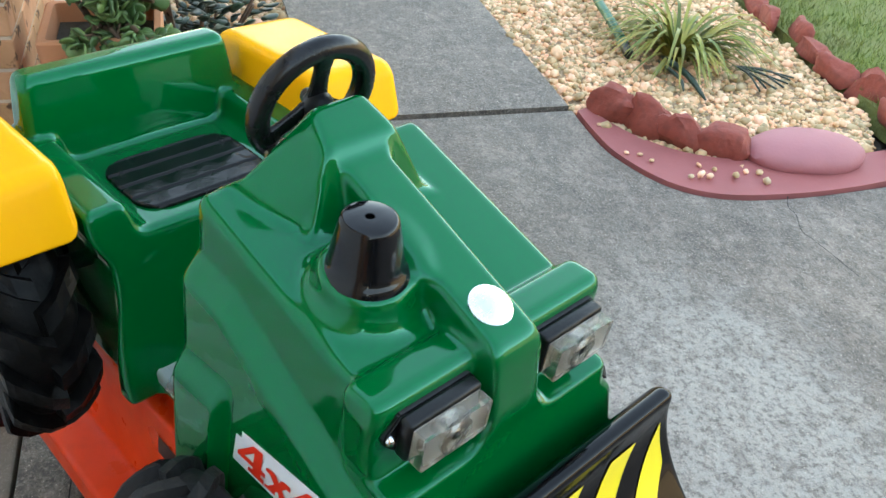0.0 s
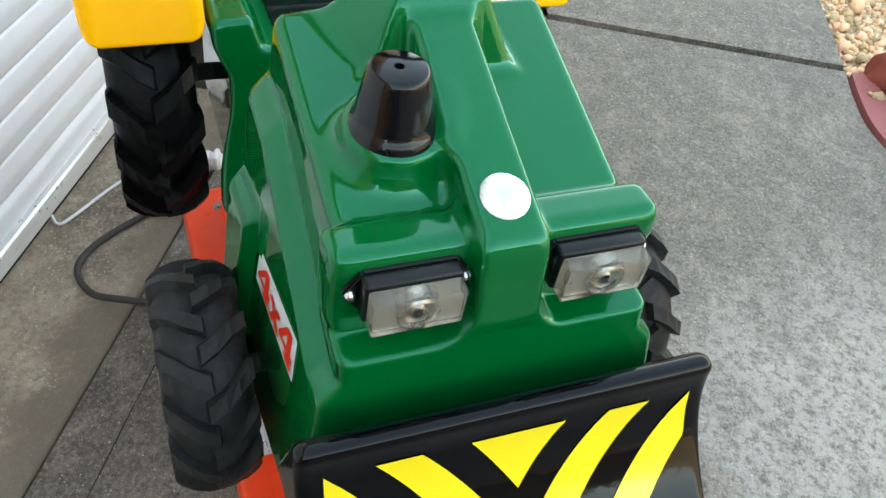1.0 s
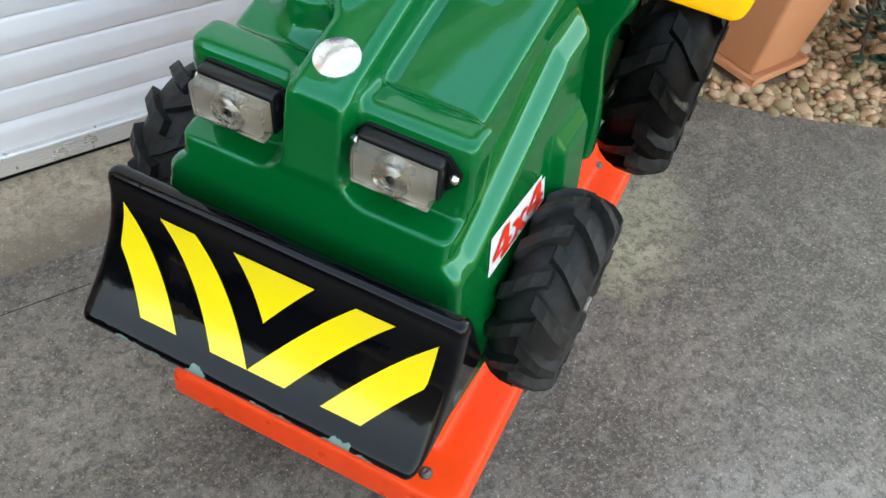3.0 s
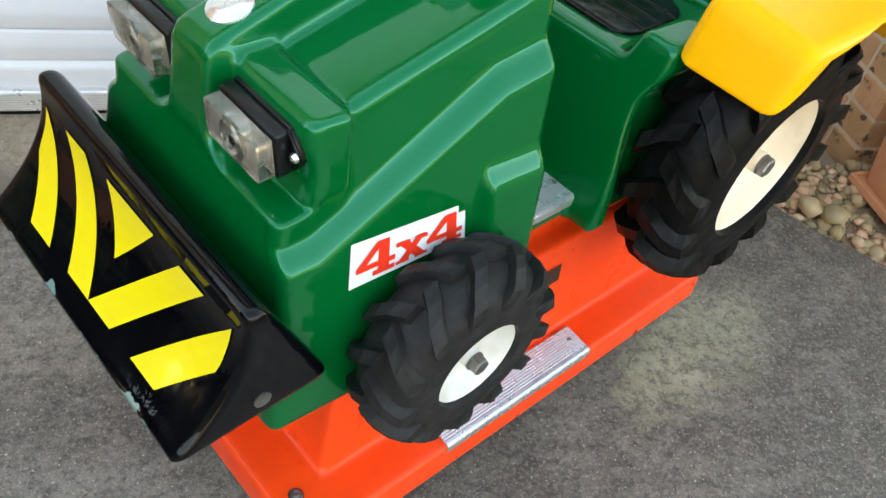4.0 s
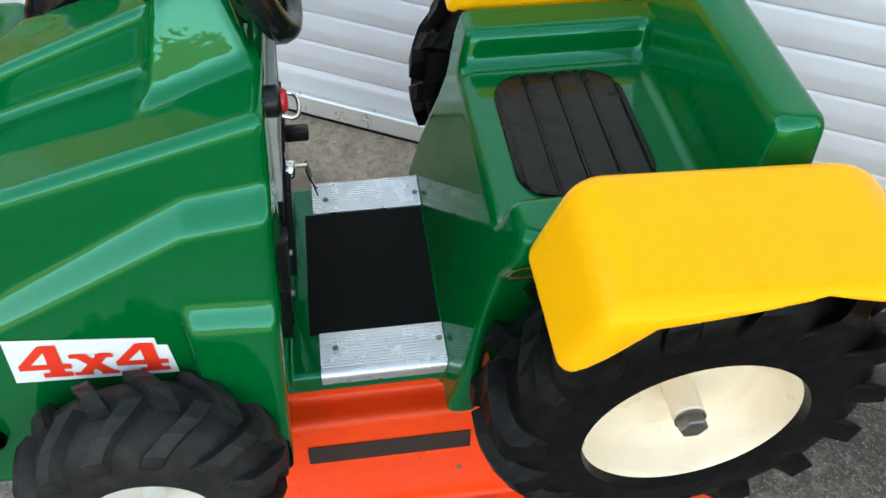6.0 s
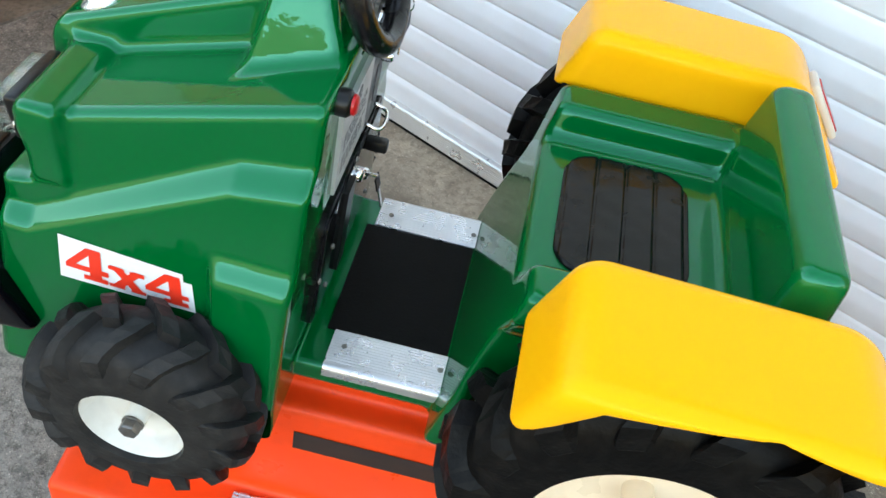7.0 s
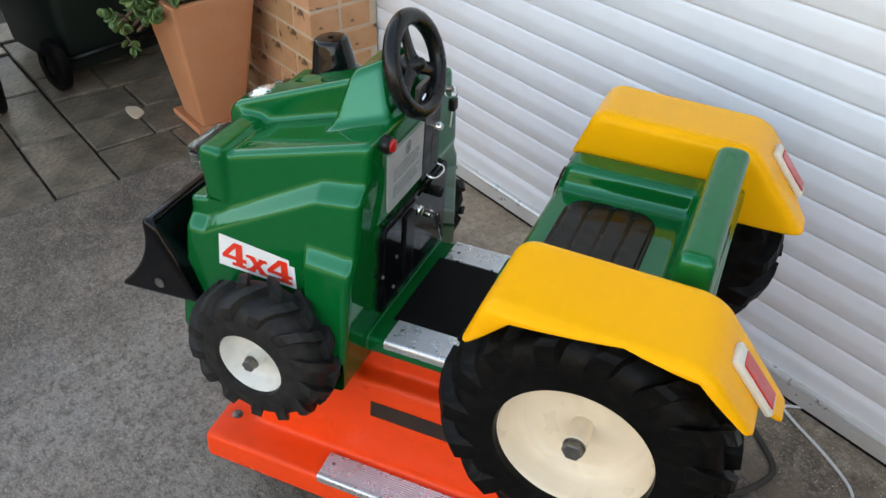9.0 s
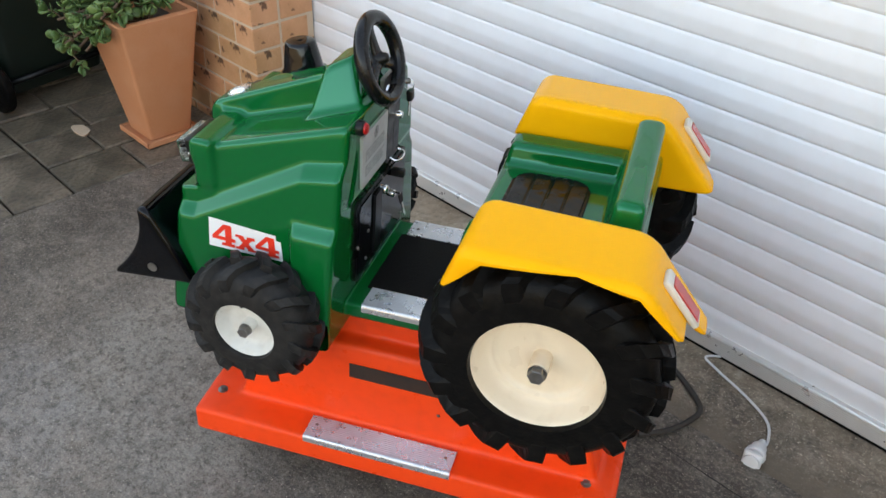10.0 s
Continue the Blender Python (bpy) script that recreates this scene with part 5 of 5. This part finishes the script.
# ---- garden bed shapes, in wall coordinates ----
def inside(p, poly):
    x, y = p
    c = False
    j = len(poly) - 1
    for i in range(len(poly)):
        (xi, yi), (xj, yj) = poly[i], poly[j]
        if (yi > y) != (yj > y) and x < (xj - xi) * (y - yi) / (yj - yi) + xi:
            c = not c
        j = i
    return c


BED_A = [(p.x, p.y) for p in spline(near_bed, 5)] + [(p.x, p.y) for p in spline(path_bed, 4)] + [(-2.6, 0.26), (-0.575, 0.26)]
BED_B = [(-3.2, 1.99), (-1.30, 1.99), (-1.20, 2.02), (-0.98, 2.10), (-0.84, 2.24), (-0.76, 2.46), (-0.80, 2.95), (-1.10, 3.14), (-1.77, 3.22), (-2.4, 3.32), (-3.2, 3.46)]


def bed_floor(name, poly, z, mat, label):
    bm = bmesh.new()
    extrude_poly(bm, poly, -0.10, z)
    return placed(from_bm(name, bm, mat), "structure", label, "garden bed")


bed_floor("ground_bed", BED_A, -0.028, GRIT, "soil under the pebbles by the wall")
bed_floor("ground_bed_lawn", BED_B[::-1], -0.012, GRIT, "soil under the pebbles by the lawn")

ICO = bmesh.new()
bmesh.ops.create_icosphere(ICO, subdivisions=3, radius=1.0)
ICO_V = np.array([v.co[:] for v in ICO.verts])
ICO_F = np.array([[v.index for v in f.verts] for f in ICO.faces])
ICO.free()
ICO1 = bmesh.new()
bmesh.ops.create_icosphere(ICO1, subdivisions=1, radius=1.0)
ICO1_V = np.array([v.co[:] for v in ICO1.verts])
ICO1_F = np.array([[v.index for v in f.verts] for f in ICO1.faces])
ICO1.free()


def pebbles(name, poly, z, count, size, seed, mat, label, avoid=(), mound=0.0):
    rs = np.random.RandomState(seed)
    xs, ys = [p[0] for p in poly], [p[1] for p in poly]
    V, F, n = [], [], 0
    made = 0
    while made < count:
        p = (rs.uniform(min(xs), max(xs)), rs.uniform(min(ys), max(ys)))
        if not inside(p, poly) or any((p[0] - a) ** 2 + (p[1] - b) ** 2 < r * r for a, b, r in avoid):
            continue
        made += 1
        s = size * np.exp(rs.normal(0, 0.36))
        sc = np.array([s, s * rs.uniform(0.65, 1.0), s * rs.uniform(0.45, 0.75)])
        lump = 1 + 0.13 * np.sin(ICO1_V @ rs.normal(0, 2.2, 3) + rs.uniform(0, 6))
        v = ICO1_V * lump[:, None] * sc
        e = Euler((rs.normal(0, 0.35), rs.normal(0, 0.35), rs.uniform(0, 6.28))).to_matrix()
        v = v @ np.array(e).T
        v += (p[0], p[1], z + sc[2] * rs.uniform(0.2, 1.5) + mound * rs.uniform(0, 1))
        V.append(v)
        F.append(ICO1_F + n)
        n += len(v)
    ob = mesh_object(name, np.concatenate(V).tolist(), np.concatenate(F).tolist(), mat)
    ob.matrix_world = WALL
    return tagged(ob, label, "pebbles", kind="stuff")


PEBBLE_B = material("tan_pebble", (0.42, 0.27, 0.13), 0.6, color2=(0.50, 0.40, 0.27), scale=30, per_island=0.5, fine=(0.16, 0.12, 0.09), fine_scale=60, fine_amount=0.35)
pebbles("pebbles", BED_A, -0.030, 5200, 0.0135, 3, PEBBLE_B, "rounded tan and brown pebbles by the house wall", [(-1.0, 0.47, 0.14)])
pebbles("pebbles", BED_B, -0.018, 17500, 0.0108, 4, PEBBLE, "rounded cream pebbles round the strappy plant")
pebbles("pebbles", [(-1.16, 2.01), (-0.92, 2.03), (-0.74, 2.12), (-0.65, 2.26), (-0.63, 2.5), (-0.70, 2.5), (-0.80, 2.25), (-0.95, 2.10)], 0.012, 14, 0.013, 9, PEBBLE, "stray cream pebbles on the red kerb")


def rock(name, u, n, z, size, seed, mat, label, turn=0.0, rough=0.2, group=""):
    """A boulder with broad facets and a broken crest."""
    rs = np.random.RandomState(seed)
    v = np.sign(ICO_V) * np.abs(ICO_V) ** (0.62 if rough > 0.1 else 0.9)
    v = v / np.maximum(np.abs(v).max(), 1e-6)
    for _ in range(9 if rough > 0.1 else 0):
        d = rs.normal(0, 1, 3)
        d /= np.linalg.norm(d)
        lim = rs.uniform(0.62, 0.95)
        over = np.maximum(v @ d - lim, 0)
        v = v - over[:, None] * d * 0.85
    wob = sum(np.sin(v @ rs.normal(0, f, 3) + rs.uniform(0, 6)) * a for f, a in ((2.5, 0.5), (5.5, 0.35), (10.0, 0.25)))
    v = v * (1 + rough * 0.45 * wob)[:, None] * np.array(size)
    v[:, 2] = np.maximum(v[:, 2], -size[2] * 0.6)
    ob = mesh_object(name, v.tolist(), ICO_F.tolist(), mat)
    ob.data.set_sharp_from_angle(angle=radians(38))
    ob.matrix_world = WALL @ pose(u, n, z, 0, 0, turn)
    return tagged(ob, label, "rock", group=group)


# red kerb strip and rocks
bm = bmesh.new()
inner = [Vector((u, n, 0)) for u, n in ((-1.26, 2.04), (-1.05, 2.12), (-0.90, 2.25), (-0.82, 2.45), (-0.80, 2.7), (-0.82, 3.0), (-0.86, 3.3))]
outer = [Vector((u, n + 0.012, 0)) for u, n in ((-1.24, 1.985), (-1.10, 1.982), (-0.92, 1.998), (-0.73, 2.085), (-0.635, 2.225), (-0.605, 2.45), (-0.612, 2.70), (-0.645, 2.95), (-0.66, 3.3))]
extrude_poly(bm, [(p.x, p.y) for p in spline(outer, 5)] + [(p.x, p.y) for p in spline(inner, 5)][-2::-1], -0.05, 0.010)
placed(from_bm("kerb", bm, RED_KERB), "structure", "faded red painted concrete garden kerb", "kerb")
k = 0
for (u, n), sz, turn in (((-1.200, 2.105), (0.090, 0.050, 0.088), 35), ((-1.095, 2.185), (0.105, 0.050, 0.095), 38), ((-0.985, 2.270), (0.095, 0.055, 0.085), 44), ((-0.905, 2.370), (0.100, 0.055, 0.075), 55)):
    rock("border_rock", u, n, 0.035, sz, 30 + k, RED_ROCK, "rough red painted rock on the garden kerb", turn, 0.44, "rocks along the kerb")
    k += 1
rock("flat_stone", -0.815, 2.655, 0.03, (0.215, 0.125, 0.060), 50, material("pink_painted_stone", (0.38, 0.15, 0.16), 0.65, color2=(0.32, 0.12, 0.125), scale=7, bump=0.001, bump_scale=80), "smooth pink painted oval stone", 84, 0.085, "rocks along the kerb")
for i in range(9):
    f = i / 8
    rock("border_rock", -1.02 - 1.6 * f, 3.19 + 0.20 * f + 0.03 * math.sin(i * 2.1), 0.02, (0.12, 0.038, 0.072 + 0.02 * math.sin(i * 1.7)), 60 + i, RED_ROCK, "rough red painted rock between pebbles and lawn", -8 + 14 * math.sin(i), 0.40, "rocks along the lawn")
rock("border_rock", -0.80, 3.08, 0.03, (0.10, 0.06, 0.06), 71, RED_ROCK, "rough red painted rock between pebbles and lawn", 70, 0.26, "rocks along the lawn")

# lawn and its blades
bm = bmesh.new()
extrude_poly(bm, [(-0.645, 3.15), (-1.10, 3.19), (-1.77, 3.27), (-2.86, 3.44), (-9.0, 4.6), (-9.0, 14.0), (-0.645, 14.0)], -0.08, 0.012)
placed(from_bm("ground_lawn", bm, LAWN), "structure", "short green lawn", "lawn")
rs = np.random.RandomState(12)
V, F = [], []
for i in range(9000):
    u = rs.uniform(-2.9, -0.68)
    n = 3.19 + max(0, -1.1 - u) * 0.13 + rs.exponential(0.5)
    h, a, t = rs.uniform(0.02, 0.045), rs.uniform(0, 6.28), rs.uniform(0, 6.28)
    w, ln = 0.0025, rs.uniform(0.2, 0.9) * h
    b = len(V)
    V += [(u + w * math.cos(a), n + w * math.sin(a), 0.01), (u - w * math.cos(a), n - w * math.sin(a), 0.01), (u + ln * math.cos(t), n + ln * math.sin(t), 0.01 + h)]
    F.append((b, b + 1, b + 2))
gr = mesh_object("grass", V, F, material("grass_blade", (0.15, 0.20, 0.034), 0.6, color2=(0.22, 0.22, 0.09), scale=5, per_island=0.4), False)
gr.matrix_world = WALL
tagged(gr, "short green grass blades of the lawn", "grass", kind="stuff")


# strappy clump: arching blades with a folded section
def strappy(u, n, count, seed, reach, label):
    rnd = random.Random(seed)
    bm = bmesh.new()
    for i in range(count):
        a = rnd.uniform(0, 6.283)
        ln = reach * rnd.uniform(0.5, 1.1)
        rise = rnd.uniform(0.25, 0.95) * ln * 0.62
        wide = rnd.uniform(0.006, 0.0105)
        r0 = rnd.uniform(0, 0.06)
        d = Vector((math.cos(a), math.sin(a), 0))
        s = Vector((-math.sin(a), math.cos(a), 0))
        p0 = d * r0
        rows = []
        for k in range(7):
            f = k / 6
            p = p0 + d * (ln * (f ** 1.15) * 0.85) + Vector((0, 0, rise * math.sin(min(f * 2.55, 3.1)) * (1 - 0.2 * f)))
            w = wide * (1 - f ** 2.5) + 0.0008
            rows.append([bm.verts.new(p - s * w), bm.verts.new(p - Vector((0, 0, w * 0.5))), bm.verts.new(p + s * w)])
        for x, y in zip(rows, rows[1:]):
            bm.faces.new((x[0], x[1], y[1], y[0]))
            bm.faces.new((x[1], x[2], y[2], y[1]))
    ob = from_bm("strappy_plant", bm, STRAP, True)
    ob.matrix_world = WALL @ pose(u, n, -0.01)
    return tagged(ob, label, "plant", kind="stuff")


strappy(-1.70, 2.64, 170, 21, 0.44, "clump of long arching strappy green leaves")

# hose end and dark stalks in the pebbles
bm = bmesh.new()
tube(bm, spline([(-2.7, 2.58, 0.05), (-2.37, 2.52, 0.06), (-2.0, 2.455, 0.055), (-1.72, 2.41, 0.035)], 8), 0.020, 14)
hose = from_bm("green_pipe", bm, HOSE, True, 50)
hose.matrix_world = WALL
tagged(hose, "green plastic pipe lying on the pebbles", "pipe")
bm = bmesh.new()
tube(bm, [(-1.74, 2.413, 0.036), (-1.665, 2.40, 0.028)], 0.021, 14)
cuff = from_bm("pipe_end", bm, BLACK_PLASTIC, True, 50)
cuff.parent = hose
st = new("dark_stalks")
st.matrix_world = WALL
tagged(st, "dark dead stalks lying on the pebbles", "stalks")
for pts, r in (([(-1.63, 2.53, 0.03), (-1.44, 2.545, 0.032), (-1.25, 2.52, 0.02)], [0.006, 0.013, 0.015, 0.014, 0.012, 0.013, 0.010, 0.008, 0.004]),
               ([(-1.60, 2.50, 0.025), (-1.42, 2.50, 0.03), (-1.33, 2.47, 0.02)], [0.004, 0.007, 0.008, 0.008, 0.007, 0.007, 0.006, 0.004, 0.002])):
    line = spline(pts, 4)
    part("bark_strip", tube_bm(line, (r + [r[-1]] * len(line))[:len(line)], 9), DARK_LEAF, st, "", True)
for du, dn, bend in ((0.20, 0.02, 0.010), (0.21, 0.06, -0.012), (0.20, 0.10, 0.014), (0.17, 0.14, -0.010), (0.14, 0.17, 0.012), (0.12, 0.20, -0.008), (0.22, -0.02, 0.012)):
    p0 = Vector((-1.51, 2.80, 0.030))
    p2 = p0 + Vector((du, dn, -0.006))
    mid = (p0 + p2) / 2 + Vector((-bend, bend, 0.010))
    part("twig", tube_bm(spline([p0, mid, p2], 4), 0.0040, 6), DARK_LEAF, st, "", True)

# galvanised perforated stake by the bed
bm = bmesh.new()
add_box(bm, (-0.018, -0.0015, 0), (0.018, 0.0015, 0.55))
stake = from_bm("metal_stake", bm, STEEL)
stake.matrix_world = WALL @ pose(-1.28, 0.68, -0.04, 14, 8, 40)
tagged(stake, "grey perforated metal stake in the pebble bed", "stake")
for i in range(9):
    part("punched_hole", lathe_bm([(0, 0.0022), (0.006, 0.0022), (0.006, 0.0018), (0, 0.0018)], 12, Matrix.Translation((0, 0, 0.05 + 0.055 * i)) @ Matrix.Rotation(radians(90), 4, 'X')), BLACK_PLASTIC, stake)

# ---- cables on the slab ----
def cable(name, pts, r, mat, label):
    ob = from_bm(name, tube_bm(spline(pts, 8), r, 10), mat, True, 50)
    ob.matrix_world = WALL
    return tagged(ob, label, "cable")


cable("power_cable", [(-0.02, 0.42, 0.010), (-0.06, 0.36, 0.010), (-0.078, 0.285, 0.006), (-0.065, 0.215, -0.012), (0.0, 0.170, -0.014), (0.08, 0.135, -0.014), (0.15, 0.135, -0.014), (0.205, 0.19, -0.012), (0.222, 0.265, 0.006), (0.21, 0.36, 0.010), (0.15, 0.45, 0.010)], 0.007, CABLE, "dusty black power cable looping over the slab")
ext = cable("extension_cord", [(0.0, 0.0, -0.016), (0.03, 0.035, -0.016), (-0.01, 0.055, -0.016), (-0.12, 0.09, -0.016), (-0.20, 0.13, -0.016), (-0.235, 0.19, -0.014), (-0.238, 0.235, -0.005)], 0.0036, WHITE_PLASTIC, "white extension cord from under the door")
PL = Matrix.Translation((-0.240, 0.262, 0.008)) @ Matrix.Rotation(radians(100), 4, 'Z') @ Matrix.Rotation(radians(84), 4, 'Y')
bm = bmesh.new()
lathe(bm, [(0, -0.046), (0.008, -0.046), (0.009, -0.034), (0.012, -0.026), (0.018, -0.020), (0.0195, 0.002), (0.024, 0.004), (0.0255, 0.012), (0.024, 0.018), (0, 0.018)], 28, PL)
pg = from_bm("socket", bm, WHITE_PLASTIC, True, 45)
pg.parent = ext
bm = bmesh.new()
lathe(bm, [(0, 0.018), (0.020, 0.018), (0.0215, 0.024), (0.020, 0.030), (0.018, 0.044), (0, 0.046)], 28, PL)
add_box(bm, (-0.024, -0.022, 0.026), (0.018, 0.022, 0.040), 0.006, PL)
pg = from_bm("plug_top", bm, WHITE_PLASTIC, True, 45)
pg.parent = ext

# hairline crack and a few dry leaves on the driveway
CRACK = material("dark_crack", (0.03, 0.028, 0.025), 0.95, color2=(0.05, 0.045, 0.04), scale=40)
for pts in ([(-0.605, 2.455), (-0.55, 2.42), (-0.50, 2.415), (-0.42, 2.38), (-0.36, 2.39), (-0.19, 2.407)], [(-0.59, 0.39), (-0.2, 0.40), (0.3, 0.388), (0.8, 0.39), (1.3, 0.375), (1.88, 0.385)]):
    bm = bmesh.new()
    rnd = random.Random(len(pts))
    path = spline([(a, b, 0.0008) for a, b in pts], 7)
    L = [bm.verts.new(p + Vector((0, rnd.uniform(0.0004, 0.0022), 0))) for p in path]
    R = [bm.verts.new(p - Vector((0, rnd.uniform(0.0004, 0.0022), 0))) for p in path]
    for i in range(len(path) - 1):
        bm.faces.new((L[i], R[i], R[i + 1], L[i + 1]))
    placed(from_bm("crack", bm, CRACK), "structure", "hairline crack in the concrete", "crack")

# ---- pavers beside the driveway ----
bm = bmesh.new()
extrude_poly(bm, [(1.91, 0.25), (1.91, 2.6), (5.0, 2.6), (5.0, 0.25)][::-1], -0.10, -0.028)
placed(from_bm("ground_pavers", bm, SOIL), "structure", "dark sand bed under the pavers", "paving")
pave = new("pavement")
pave.matrix_world = WALL
tagged(pave, "weathered grey concrete pavers with mossy joints", "paving", kind="structure")
rnd = random.Random(31)
paver_mesh = {}


def paver(u0, u1, n0, n1):
    key = (round(u1 - u0, 3), round(n1 - n0, 3))
    if key not in paver_mesh:
        bm = bmesh.new()
        add_box(bm, (-key[0] / 2, -key[1] / 2, -0.04), (key[0] / 2, key[1] / 2, 0.0), 0.005, seg=1)
        me = bpy.data.meshes.new("paver")
        bm.to_mesh(me)
        bm.free()
        me.materials.append(PAVER)
        paver_mesh[key] = me
    ob = new("paver", paver_mesh[key])
    ob.parent = pave
    ob.matrix_basis = pose((u0 + u1) / 2, (n0 + n1) / 2, rnd.uniform(-0.004, 0.003), rnd.uniform(-0.5, 0.5), rnd.uniform(-0.5, 0.5), rnd.uniform(-0.4, 0.4))


for r in range(7):
    u = 1.917 + r * 0.222
    for a, b in ((0.26, 0.905 - 0.22 - (0 if r % 2 else 0.05)), (0.905 - 0.212 - (0 if r % 2 else 0.05), 0.900)):
        paver(u, u + 0.214, a, b)
for c in range(8):
    n = 0.908 + c * 0.2
    u = 1.917 - (0.22 if c % 2 else 0.0)
    while u < 3.4:
        a = max(u, 1.917)
        paver(a, u + 0.394, n, n + 0.193)
        u += 0.402

# pale mortar patch on a paver
bm = bmesh.new()
extrude_poly(bm, [(2.321 + (0.050 + 0.008 * math.sin(3 * a)) * math.cos(a), 0.69 + (0.030 + 0.005 * math.cos(2 * a)) * math.sin(a)) for a in [2 * math.pi * k / 18 for k in range(18)]], 0.0, 0.005)
placed(from_bm("trim_patch", bm, MORTAR), "structure", "pale mortar patch on the pavers", "patch")

# ---- bricks last ----
brick_pillar("wall_pier", 1.752, 2.40, 0.0, 0.256, 2.3)
brick_pillar("wall_pier_west", -1.75, -0.95, 0.0, 0.256, 2.3)
